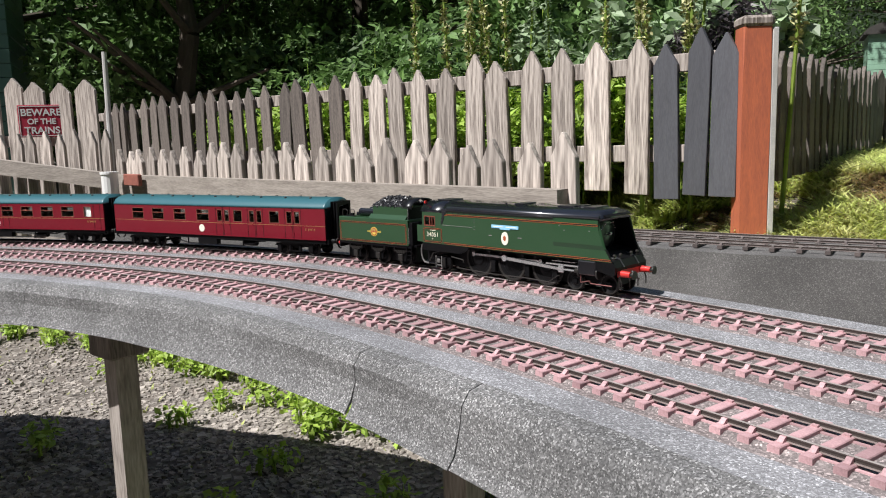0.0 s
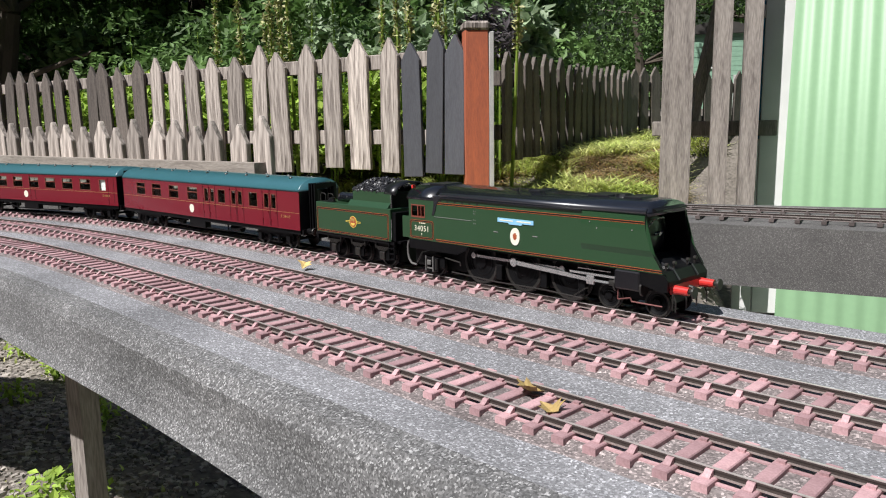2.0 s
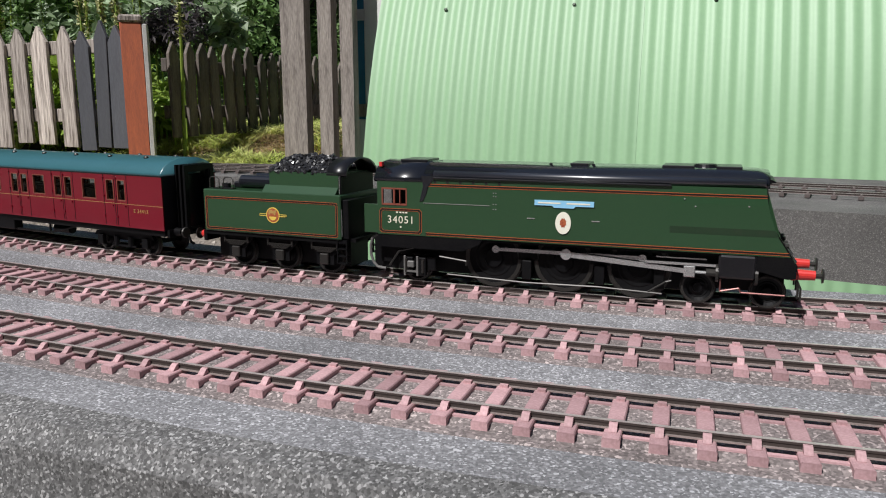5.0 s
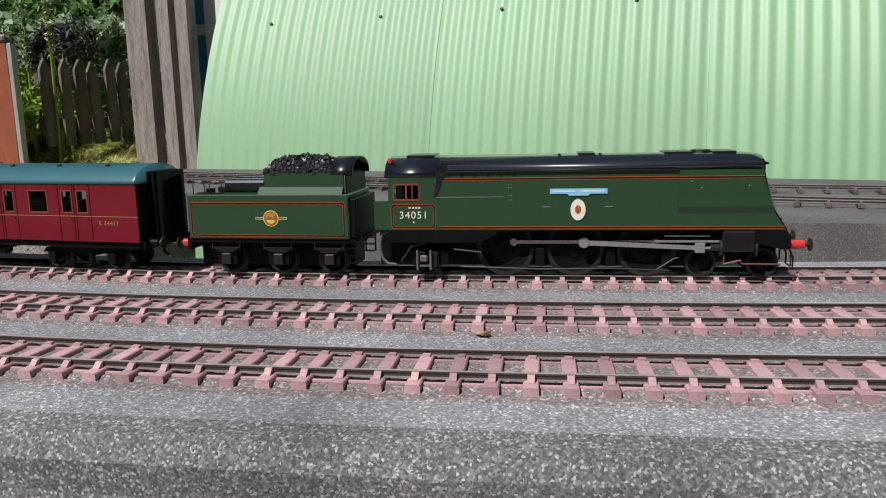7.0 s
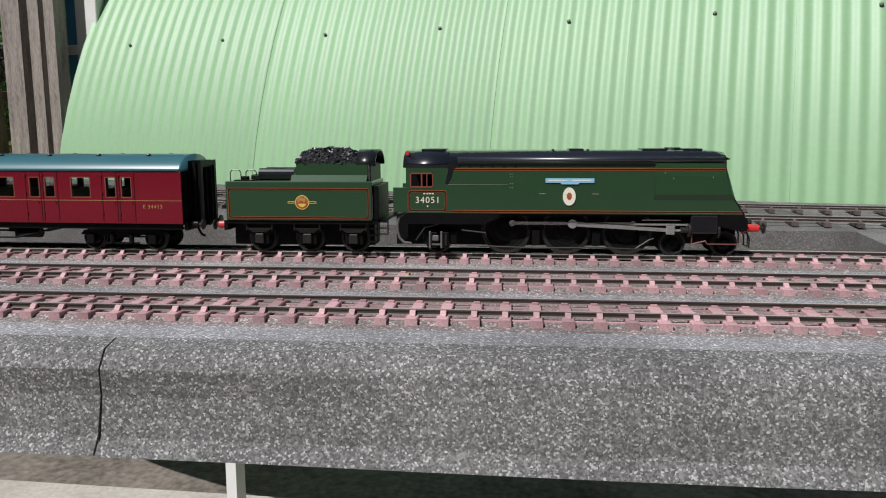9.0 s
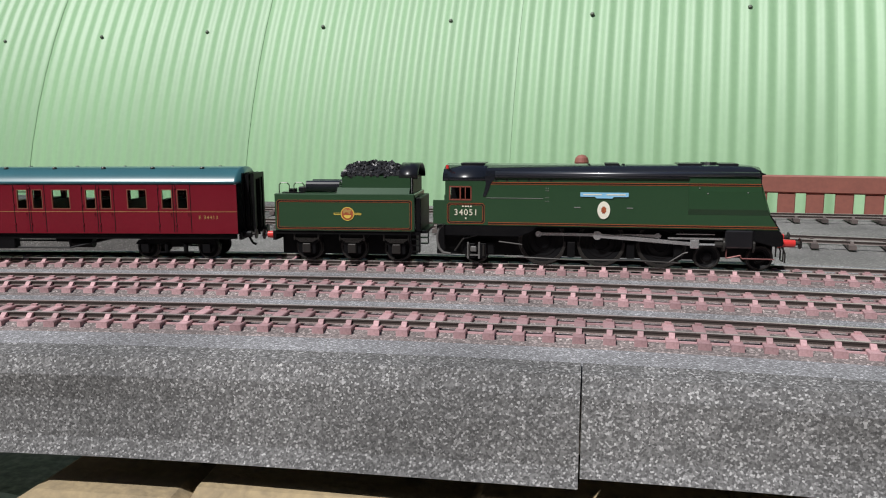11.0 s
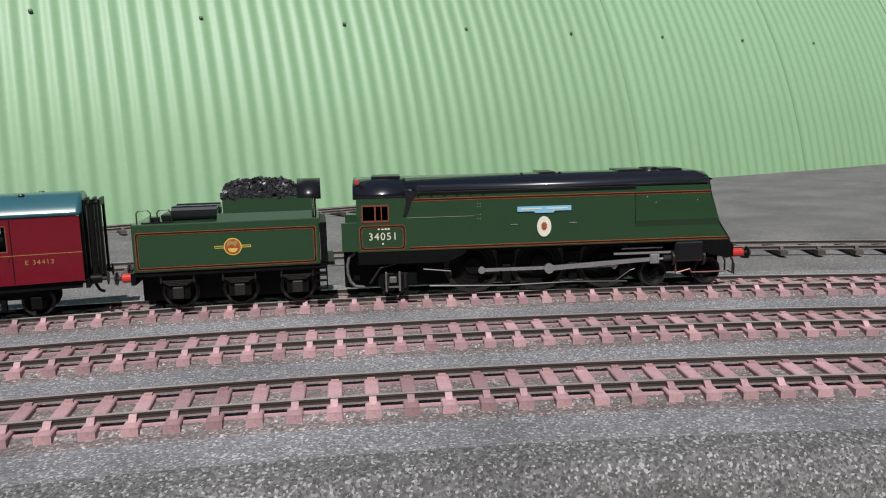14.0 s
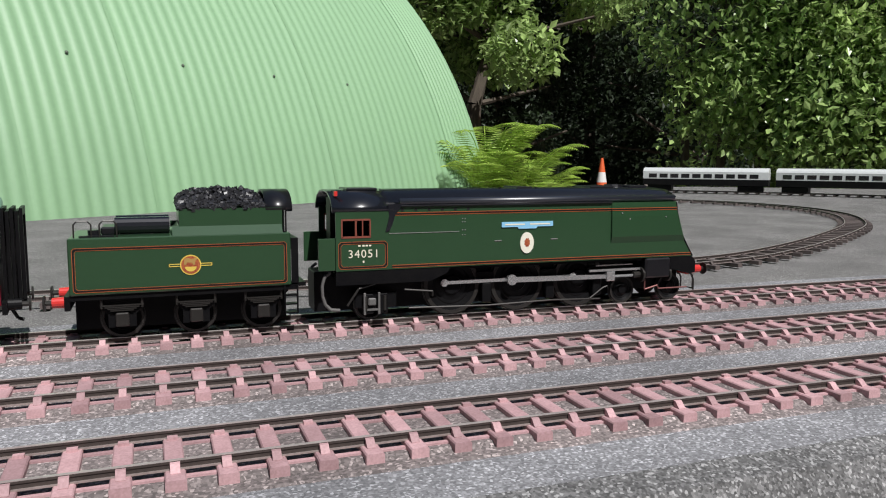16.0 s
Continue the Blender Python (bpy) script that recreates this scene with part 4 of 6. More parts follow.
# ---- coaches: coordinates from the middle, front towards the engine ----
HALF = 9.85
def build_coach(name, label, windows, doors, number, white):
    coach = new(name)
    tagged(coach, label, "coach", group="coaches of the train")
    zb, zw0, zw1, zt = 1.12, 2.14, 2.92, 3.18
    for sy in (-1, 1):
        y0, y1 = sorted((sy * W, sy * (W - 0.07)))
        bm = bmesh.new()
        box(bm, -HALF, HALF, y0, y1, zb, zw0)
        box(bm, -HALF, HALF, y0, y1, zw1, zt)
        x = -HALF
        for a, b in sorted(windows):
            box(bm, x, a, y0, y1, zw0, zw1)
            x = b
        box(bm, x, HALF, y0, y1, zw0, zw1)
        side = tp("body_side", bm, MAROON, coach)
        line_strip(coach, [(-HALF, 2.02), (HALF, 2.02)], sy * (W + 0.004), 0.016, CAB_GOLD)
        line_strip(coach, [(-HALF, 3.14), (HALF, 3.14)], sy * (W + 0.004), 0.03, BLACK)
        for a, b in windows:
            bm = bmesh.new()
            box(bm, a, b, sy * (W - 0.05) - 0.008, sy * (W - 0.05) + 0.008, zw0, zw1)
            pane = tp("pane", bm, GLASS, side)
            pane.visible_shadow = False
            bm = bmesh.new()
            for p, q, c, d in ((a - 0.018, a + 0.018, zw0, zw1), (b - 0.018, b + 0.018, zw0, zw1), (a, b, zw0 - 0.018, zw0 + 0.018), (a, b, zw1 - 0.018, zw1 + 0.018)):
                box(bm, p, q, y0 - 0.008, y1, c, d)
            if b - a > 0.9:
                box(bm, a, b, y0 - 0.01, y1, 2.60, 2.64)
            tp("window_frame", bm, CAB_BROWN, side)
        for a, b in doors:
            bm = bmesh.new()
            for x in (a, b):
                box(bm, x - 0.012, x + 0.012, sy * W - 0.008, sy * W + 0.008, zb + 0.05, 3.12)
            tp("door_gap", bm, SOOT, side)
            bm = bmesh.new()
            for z in (1.45, 2.25, 2.95):
                box(bm, a - 0.05, a + 0.03, sy * W - 0.045, sy * W + 0.045, z, z + 0.09, 0.01)
            rod(bm, (b - 0.12, sy * W, 1.93), (b - 0.12, sy * (W + 0.05), 1.93), 0.035, 8)
            tp("door_handle", bm, MAROON, side, "small door handle and hinges")
    # roof with rain strips and vents
    arc = [(-W - 0.02, 3.16), (-W + 0.02, 3.26), (-1.15, 3.48), (-0.85, 3.66), (-0.45, 3.77), (0, 3.81), (0.45, 3.77), (0.85, 3.66), (1.15, 3.48), (W - 0.02, 3.26), (W + 0.02, 3.16)]
    roof = tp("roof", loft(bmesh.new(), [[(x, y, z) for y, z in arc] for x in (-HALF - 0.02, -HALF + 0.1, HALF - 0.1, HALF + 0.02)]), ROOF_TEAL, coach, smooth=True)
    for i in range(9):
        x = -8.6 + i * 2.1
        for y in (-0.55, 0.55):
            bm = bmesh.new()
            turned(bm, [(0.0, 3.83), (0.07, 3.82), (0.10, 3.78), (0.08, 3.70), (0.0, 3.68)], "z", 10, (x + (0.4 if y > 0 else 0), y, -0.01))
            tp("roof_vent", bm, DULL_STEEL, roof)
    # ends with gangway bellows
    for e in (-1, 1):
        bm = bmesh.new()
        prism(bm, [(e * HALF, 1.1), (e * (HALF - 0.08), 1.1), (e * (HALF - 0.08), 3.2), (e * HALF, 3.2)], -W + 0.03, W - 0.03)
        loft(bm, [[(e * HALF, y, z - 0.03) for y, z in arc], [(e * (HALF - 0.08), y, z - 0.03) for y, z in arc]])
        end = tp("coach_end", bm, BLACK, coach)
        for k in range(5):
            bm = bmesh.new()
            o = HALF + 0.04 + 0.11 * k
            w_, t_ = (0.72, 3.55) if k % 2 == 0 else (0.64, 3.47)
            xa, xb = sorted((e * o, e * (o + 0.08)))
            box(bm, xa, xb, -w_, -w_ + 0.18, 1.15, t_)
            box(bm, xa, xb, w_ - 0.18, w_, 1.15, t_)
            box(bm, xa, xb, -w_ + 0.18, w_ - 0.18, t_ - 0.2, t_)
            tp("gangway_fold", bm, SOOT, end)
        bm = bmesh.new()
        box(bm, *sorted((e * HALF, e * (HALF + 0.12))), -1.2, 1.2, 0.85, 1.15)
        rod(bm, (e * (HALF + 0.1), 0, 1.0), (e * (HALF + 0.55), 0, 1.0), 0.07, 8)
        wire(bm, [(e * (HALF + 0.1), -0.35, 1.0), (e * (HALF + 0.3), -0.35, 0.6), (e * (HALF + 0.45), -0.35, 0.55)], 0.05, 6)
        tp("headstock", bm, SOOT, coach)
        buffers(coach, e * (HALF + 0.12), e, SOOT)
    # floor, inside seats, underframe
    bm = bmesh.new()
    box(bm, -HALF + 0.1, HALF - 0.1, -1.25, 1.25, 1.05, 1.18)
    box(bm, -HALF + 0.1, HALF - 0.1, -1.22, -1.10, 0.88, 1.12)
    box(bm, -HALF + 0.1, HALF - 0.1, 1.10, 1.22, 0.88, 1.12)
    tp("underframe", bm, SOOT, coach)
    bm = bmesh.new()
    for i, (a, b) in enumerate(windows):
        box(bm, a - 0.35, a - 0.1, -1.1, 1.1, 1.2, 2.45)
    tp("seats", bm, SEAT_BROWN, coach)
    if white:
        bm = bmesh.new()
        for a, b in windows[-1:]:
            box(bm, a - 0.1, b + 0.1, -1.20, -1.17, 1.9, 3.0)
        tp("lavatory_screen", bm, WHITE_PAINT, coach, "white lavatory window screen")
    bm = bmesh.new()
    for sy in (-1, 1):
        wire(bm, [(-4.5, sy * 1.05, 0.9), (-2.6, sy * 1.05, 0.48), (2.6, sy * 1.05, 0.48), (4.5, sy * 1.05, 0.9)], 0.045, 6)
        wire(bm, [(-2.6, sy * 1.05, 0.48), (-2.6, sy * 1.05, 0.9)], 0.045, 6)
        wire(bm, [(2.6, sy * 1.05, 0.48), (2.6, sy * 1.05, 0.9)], 0.045, 6)
    tp("truss_rods", bm, SOOT, coach)
    tp("battery_box", one_box(-1.5, 0.3, -1.2, -0.8, 0.45, 0.95, 0.03), SOOT, coach)
    tp("battery_box", one_box(0.9, 2.0, 0.8, 1.2, 0.45, 0.95, 0.03), SOOT, coach)
    tp("vacuum_cylinder", rod(bmesh.new(), (2.4, -0.6, 0.62), (3.4, -0.6, 0.62), 0.2, 12), SOOT, coach)
    if number:
        lettering("E 34413", 0.20, 8.65, -W - 0.008, 1.78, coach, CAB_GOLD, gap=1.25)
        bm = bmesh.new()
        prism(bm, [(-0.9 + 0.26 * math.cos(a * math.pi / 10), 1.62 + 0.26 * math.sin(a * math.pi / 10)) for a in range(20)], -W - 0.008, -W + 0.008)
        tp("roundel", bm, IVORY, coach, "pale round crest")
    wheels = []
    for bx in (-7.1, 7.1):
        bm = bmesh.new()
        for sy in (-1, 1):
            prism(bm, [(bx - 1.75, 0.62), (bx + 1.75, 0.62), (bx + 1.6, 0.80), (bx + 0.5, 0.88), (bx - 0.5, 0.88), (bx - 1.6, 0.80)], sy * 0.98, sy * 0.9)
            for wx in (bx - 1.3, bx + 1.3):
                box(bm, wx - 0.16, wx + 0.16, *sorted((sy * 1.08, sy * 0.9)), 0.28, 0.66, 0.02)
            for k in (-0.4, 0.4):
                rod(bm, (bx + k, sy * 0.98, 0.3), (bx + k, sy * 0.98, 0.66), 0.10, 8)
            box(bm, bx - 0.7, bx + 0.7, *sorted((sy * 1.0, sy * 0.92)), 0.25, 0.32)
        box(bm, bx - 0.4, bx + 0.4, -0.9, 0.9, 0.5, 1.0)
        tp("bogie", bm, SOOT, coach)
        wheels += [wheelset(coach, bx + k, 0.46, 0.74) for k in (-1.3, 1.3)]
    return coach, wheels


w = lambda *c: [(a - b / 2, a + b / 2) for a, b in c]
brake_windows = w((-7.3, 1.15), (-5.2, 1.15), (-3.0, 1.15), (-0.75, 1.15), (0.85, 0.42), (1.5, 0.42), (2.5, 0.75), (3.75, 0.42), (4.4, 0.42), (5.7, 0.80), (6.95, 0.42), (7.6, 0.42))
brake_doors = w((0.8, 0.62), (1.5, 0.62), (3.7, 0.62), (4.42, 0.62), (6.9, 0.62), (7.62, 0.62))
coach_a, wheels_a = build_coach("brake_coach", "maroon model brake coach with teal roof behind the tender", brake_windows, brake_doors, True, False)
plain_windows = w(*[(-8.0 + 2.05 * i, 1.2) for i in range(8)], (8.3, 0.7))
coach_b, wheels_b = build_coach("passenger_coach", "maroon model passenger coach with teal roof", plain_windows, w((-9.2, 0.62), (0.0, 0.62), (9.2, 0.62)), True, True)

# ---- green corrugated hut: a half-round barrel of lapped sheets ----
HUT_A, HUT_R = -0.2533, 3.54
hut_dir = Vector((math.cos(HUT_A), math.sin(HUT_A), 0))
hut_in = Vector((-math.sin(HUT_A), math.cos(HUT_A), 0))
hut = new("corrugated_hut")
tagged(hut, "pale green half-round corrugated iron hut", "hut")
hut_left = site(-1.645, 2.565)
off = (hut_left - site(-1.3366, 2.6617)).dot(hut_dir)
hut_base = site(-1.3366, 2.6617) + hut_dir * off + hut_in * (2.347 * SV)
hut.matrix_basis = Matrix.Translation((hut_base.x, hut_base.y, -0.86)) @ Matrix.Rotation(HUT_A, 4, "Z")
SHEET, RIBS = 0.667, 9
pitch = SHEET / RIBS
cols = RIBS * 8 + 5
arcs = 56
sv, sq = [], []
for i in range(cols + 1):
    x = i * pitch / 8
    r = HUT_R + 0.0041 * math.cos(2 * math.pi * x / pitch)
    for j in range(arcs + 1):
        a = math.pi * j / arcs
        sv.append((x, -r * math.cos(a), r * math.sin(a)))
for i in range(cols):
    for j in range(arcs):
        k = i * (arcs + 1) + j
        sq.append((k, k + arcs + 1, k + arcs + 2, k + 1))
sheet = mesh_np("roof_sheet", sv, sq, HUT_GREEN, hut)
sheet.data.shade_smooth()
n_sheets = 18
for i in range(n_sheets):
    lift = 1.0 + 0.0008 * (i % 2)
    m = Matrix.Translation((i * SHEET, 0, 0)) @ Matrix.Diagonal((0.64 if i == n_sheets - 1 else 1, lift, lift, 1))
    if i == 0:
        sheet.matrix_basis = m
    else:
        share("roof_sheet", sheet.data, hut, m)
bm = bmesh.new()
turned(bm, [(0.0, 0.006), (0.006, 0.005), (0.010, 0.0), (0.0, -0.004)], "z", 8)
for v in bm.verts:
    v.co = Vector((v.co.x, -v.co.z, v.co.y))
rivet_me = part("rivet", fixed(bm), RIVET, hut)
for i in range(n_sheets):
    for z in (1.545, 2.75):
        a = math.asin(z / HUT_R)
        x = -off + (i - 2) * SHEET
        if x < 0.1 or x > n_sheets * SHEET:
            continue
        m = Matrix.Translation((x, -(HUT_R + 0.010) * math.cos(a), (HUT_R + 0.010) * math.sin(a))) @ Matrix.Rotation(-a, 4, "X")
        if "placed" not in hut:
            rivet_me.matrix_basis = m
            hut["placed"] = 1
        else:
            share("rivet", rivet_me.data, hut, m)
for x in (0.03, n_sheets * SHEET - 0.26):
    bm = bmesh.new()
    ring = [(x, -3.51 * math.cos(math.pi * j / 40), 3.51 * math.sin(math.pi * j / 40)) for j in range(41)]
    loft(bm, [ring, [(x + 0.05, p[1], p[2]) for p in ring]])
    part("end_wall", fixed(bm), SHED_GREEN, hut)

# ---- fences ----
def picket_mesh(name, width, low, high, mat, thick=0.022, tip=0.07):
    bm = bmesh.new()
    h = width / 2
    prism(bm, [(-h, low), (h, low), (h * 0.97, high - tip), (0.06 * h, high), (-0.06 * h, high), (-h * 0.97, high - tip)], -thick / 2, thick / 2)
    bmesh.ops.bevel(bm, geom=list(bm.edges), offset=0.002, segments=1, affect="EDGES")
    ob = part(name, fixed(bm), mat)
    return ob


def picket_fence(name, label, a, b, low, high, pitch_, width, mat, rails, seed, lean=2.0, mats=None, wobble=0.03, close=0, close_pitch=0.0, tip=0.07):
    """Pickets from a to b on two rails; a and b are points on the plan in metres."""
    r = random.Random(seed)
    f = new(name)
    tagged(f, label, "fence")
    a, b = Vector((a[0], a[1], 0)), Vector((b[0], b[1], 0))
    d = b - a
    yaw = math.atan2(d.y, d.x)
    n = int(d.length / pitch_)
    proto = {}
    for i in range(n + 1):
        mt = mats(i, n) if mats else mat
        if mt.name not in proto:
            ob = picket_mesh("picket", width if i >= close else close_pitch * 0.93, 0, high - low, mt, 0.022, tip)
            ob.parent = f
            proto[mt.name] = ob
        else:
            ob = share("picket", proto[mt.name].data, f, Matrix())
        run = i * close_pitch if i < close else (i - close) * pitch_ + close * close_pitch + (0.045 if close else 0.0)
        p = a + d * ((run + r.uniform(-0.06, 0.06) * pitch_) / d.length)
        ob.matrix_basis = pose(p.x, p.y, low + r.uniform(-wobble, wobble) * 0.6, r.uniform(-1, 1), r.uniform(-lean, lean), math.degrees(yaw) + r.uniform(-2, 2)) @ Matrix.Diagonal((r.uniform(0.88, 1.1), 1, r.uniform(0.965, 1.035), 1))
    side = Vector((-d.y, d.x, 0)).normalized() * (0.04 if d.x * 1 > 0 else -0.04)
    for z in rails:
        bm = bmesh.new()
        box(bm, -0.05, d.length + 0.05, -0.02, 0.02, -0.04, 0.04, 0.004)
        rl = part("fence_rail", fixed(bm), mat, f)
        rl.matrix_basis = pose(a.x + side.x, a.y + side.y, z, 0, 0, math.degrees(yaw))
    return f


F0, F1 = site(-2.735, 2.866), site(-7.2, 4.83)
far_mats = lambda i, n: GREY_PAINT if i < 3 else OLD_WOOD if i < 14 else DARK_WOOD
picket_fence("picket_fence", "weathered grey picket fence with three painted pickets", F0, F1, -0.05, 0.66, 0.203, 0.140, OLD_WOOD, (0.14, 0.54), 11, 1.8, far_mats, 0.03, 3, 0.128, 0.095)
picket_fence("side_picket_fence", "dark old picket fence running up the bank", site(-2.56, 3.06), site(-2.02, 4.75), 0.0, 0.58, 0.135, 0.092, DARK_WOOD, (0.16, 0.44), 12, 2.5)
picket_fence("side_picket_fence", "dark old picket fence at the top of the bank", site(-2.02, 4.75), site(-0.9, 5.9), 0.05, 0.62, 0.135, 0.10, DARK_WOOD, (0.2, 0.48), 13, 2.0)
LOW_A, LOW_B = site(-3.03, 1.835), site(-5.04, 2.755)
picket_fence("low_picket_row", "short weathered pickets behind a timber beam", LOW_A, LOW_B, -0.34, 0.235, 0.125, 0.095, OLD_WOOD, (-0.2,), 14, 1.2, None, 0.015)
picket_fence("low_picket_row", "short weathered pickets beside the sloping beam", site(-5.10, 2.74), site(-5.95, 2.66), -0.26, 0.335, 0.10, 0.062, OLD_WOOD, (-0.2,), 15, 1.2, None, 0.015)
picket_fence("sign_picket_row", "three broad pale-edged pickets behind the sign", site(-5.72, 3.28), site(-6.6, 3.22), -0.2, 0.71, 0.20, 0.165, OLD_WOOD, (0.3,), 16, 1.0)

def beam(name, label, a, b, top, deep, thick=0.05, rise=0.0):
    a, b = Vector((a[0], a[1], 0)), Vector((b[0], b[1], 0))
    d = b - a
    bm = bmesh.new()
    n = 8
    secs = []
    for i in range(n + 1):
        x = d.length * i / n
        s = 0.004 * math.sin(i * 1.7)
        z = rise * i / n
        secs.append([(x, -thick / 2 + s, z - deep), (x, thick / 2 + s, z - deep), (x, thick / 2 + s, z), (x, -thick / 2 + s, z)])
    loft(bm, secs)
    ob = part(name, fixed(bm), BEAM_WOOD)
    ob.matrix_basis = pose(a.x, a.y, top, 0, 0, math.degrees(math.atan2(d.y, d.x)))
    return tagged(ob, label, "beam")


beam("timber_beam", "weathered grey timber beam in front of pickets", site(-3.03, 1.807), site(-5.04, 2.73), 0.091, 0.11)
beam("timber_beam", "weathered timber beam sloping upwards", site(-5.05, 2.71), site(-5.75, 2.62), 0.10, 0.085, 0.05, 0.12)
bm = bmesh.new()
p = site(-4.98, 2.62)
rod(bm, (p.x, p.y, -0.9), (p.x, p.y, 0.10), 0.042, 16)
rod(bm, (p.x, p.y, 0.10), (p.x, p.y, 0.112), 0.047, 16)
tagged(part("drain_pipe", fixed(bm), WHITE_PAINT), "white plastic pipe standing against the beam", "pipe")
bm = bmesh.new()
box(bm, -0.09, 0.09, -0.012, 0.012, -0.03, 0.03, 0.004)
plate_ob = part("rusty_bracket", fixed(bm), material("rust", (0.30, 0.10, 0.07), 0.8, scale=40, amount=0.8))
q = site(-4.85, 2.60)
plate_ob.matrix_basis = pose(q.x, q.y, 0.07, 0, 0, 155)
tagged(plate_ob, "small rusty metal bracket on the timber beam", "bracket")

# warning sign
sign = new("warning_sign")
tagged(sign, "red warning sign with white lettering on pickets", "sign")
bm = bmesh.new()
box(bm, -0.165, 0.165, -0.005, 0.005, -0.125, 0.125, 0.003)
part("sign_plate", fixed(bm), SIGN_RED, sign)
bm = bmesh.new()
for a, b, c, d in ((-0.155, 0.155, 0.112, 0.117), (-0.155, 0.155, -0.117, -0.112), (-0.157, -0.152, -0.117, 0.117), (0.152, 0.157, -0.117, 0.117)):
    box(bm, a, b, -0.008, -0.0045, c, d)
part("sign_border", fixed(bm), WHITE_PAINT, sign)
for txt, z, sz in (("BEWARE", 0.065, 0.075), ("OF THE", -0.005, 0.06), ("TRAINS", -0.075, 0.075)):
    cu = bpy.data.curves.new("lettering", "FONT")
    cu.body, cu.size, cu.extrude, cu.align_x, cu.align_y = txt, sz, 0.001, "CENTER", "CENTER"
    cu.offset = 0.0016
    cu.materials.append(WHITE_PAINT)
    t_ob = new("lettering", cu)
    t_ob.parent = sign
    t_ob.location, t_ob.rotation_euler = (0, -0.0075, z), (math.pi / 2, 0, 0)
sign.matrix_basis = pose(-8.08, 4.36, 0.43, 0, 0, 40) @ Matrix.Scale(0.86, 4)

# posts
def post(name, label, x, y, w_, d_, low, high, mat, yaw=0.0, cap=None, tilt=0.0):
    ob = new(name)
    tagged(ob, label, "post")
    bm = bmesh.new()
    n = 6
    secs = []
    r = random.Random(hash((round(x, 2), round(y, 2))) % 1000)
    for i in range(n + 1):
        z = low + (high - low) * i / n
        k = 1 + r.uniform(-0.02, 0.02)
        secs.append([(-w_ / 2 * k, -d_ / 2, z), (w_ / 2 * k, -d_ / 2, z), (w_ / 2 * k, d_ / 2, z), (-w_ / 2 * k, d_ / 2, z)])
    loft(bm, secs)
    bmesh.ops.bevel(bm, geom=[e for e in bm.edges if abs(e.verts[0].co.z - e.verts[1].co.z) > 0.05], offset=0.006, segments=1, affect="EDGES")
    part("shaft", fixed(bm), mat, ob)
    if cap:
        bm = bmesh.new()
        box(bm, -w_ / 2 - 0.008, w_ / 2 + 0.008, -d_ / 2 - 0.008, d_ / 2 + 0.008, high, high + 0.045, 0.012)
        part("post_cap", fixed(bm), cap, ob)
    ob.matrix_basis = pose(x, y, 0, 0, tilt, yaw)
    return ob


q = site(-2.655, 2.86)
orange_post = post("fence_post", "orange-stained square fence post with weathered cap", q.x, q.y, 0.115, 0.11, -0.75, 0.655, ORANGE_POST, 18, OLD_WOOD)
bm = bmesh.new()
box(bm, 0.06, 0.085, -0.055, 0.06, -0.75, 0.65, 0.003)
part("side_board", fixed(bm), PALE_PAINT, orange_post, "pale grey side board")
for x, w_, h in ((-1.95, 0.135, 0.0), (-1.815, 0.075, 0.03), (-1.725, 0.07, 0.05)):
    q = site(x, 2.80 - (x + 2.0) * 0.25)
    post("timber_post", "tall weathered timber gate post by the hut", q.x, q.y, w_, 0.11, -0.5, 2.6, POST_WOOD, -6)
gate = new("timber_gate_frame")
tagged(gate, "weathered timber cross rails and brace by the hut", "gate")
a, b = site(-2.02, 2.86), site(-1.62, 2.77)
for z in (0.17, 1.5):
    bm = bmesh.new()
    box(bm, 0, (b - a).length, -0.02, 0.02, z - 0.035, z + 0.035, 0.004)
    part("cross_rail", fixed(bm), POST_WOOD, gate).matrix_basis = pose(a.x, a.y + 0.05, 0, 0, 0, math.degrees(math.atan2(b.y - a.y, b.x - a.x)))
bm = bmesh.new()
rod(bm, (0.18, 0.0, 0.2), (0.36, 0, 1.1), 0.03, 4)
part("brace", fixed(bm), POST_WOOD, gate).matrix_basis = pose(a.x, a.y + 0.07, 0, 0, 0, math.degrees(math.atan2(b.y - a.y, b.x - a.x)))
# door at the hut's end, behind the gate posts
door = new("hut_door")
tagged(door, "blue door with white frame at the hut's end", "door")
bm = bmesh.new()
box(bm, 0.27, 0.36, -0.02, 0.02, -0.5, 2.2, 0.004)
part("door_leaf", fixed(bm), DOOR_BLUE, door)
bm = bmesh.new()
box(bm, 0.36, 0.52, -0.04, 0.04, -0.7, 2.4, 0.004)
box(bm, 0.27, 0.36, -0.035, 0.035, 0.66, 0.72, 0.004)
box(bm, 0.27, 0.36, -0.035, 0.035, -0.7, 0.12, 0.004)
part("door_frame", fixed(bm), WHITE_PAINT, door)
q = site(-1.93, 2.885)
door.matrix_basis = pose(q.x, q.y, 0, 0, 0, -10)

# small green shed up the bank
shed = new("garden_shed")
tagged(shed, "small green boarded shed with white window", "shed")
for i in range(16):
    part("wall_board", fixed(one_box(-0.9, 0.9, -0.02 - 0.006 * (i % 2), 1.5, i * 0.14, i * 0.14 + 0.135, 0.004)), SHED_GREEN, shed)
bm = bmesh.new()
arc = [(1.05 * math.cos(math.pi * k / 14), 2.2 + 0.35 * math.sin(math.pi * k / 14)) for k in range(15)]
loft(bm, [[(x, -0.15, z) for x, z in arc], [(x, 1.6, z) for x, z in arc]])
part("roof", fixed(bm), DARK_VOID, shed)
bm = bmesh.new()
for x in (-0.3, -0.02, 0.26):
    box(bm, x, x + 0.045, -0.06, -0.03, 1.2, 1.95)
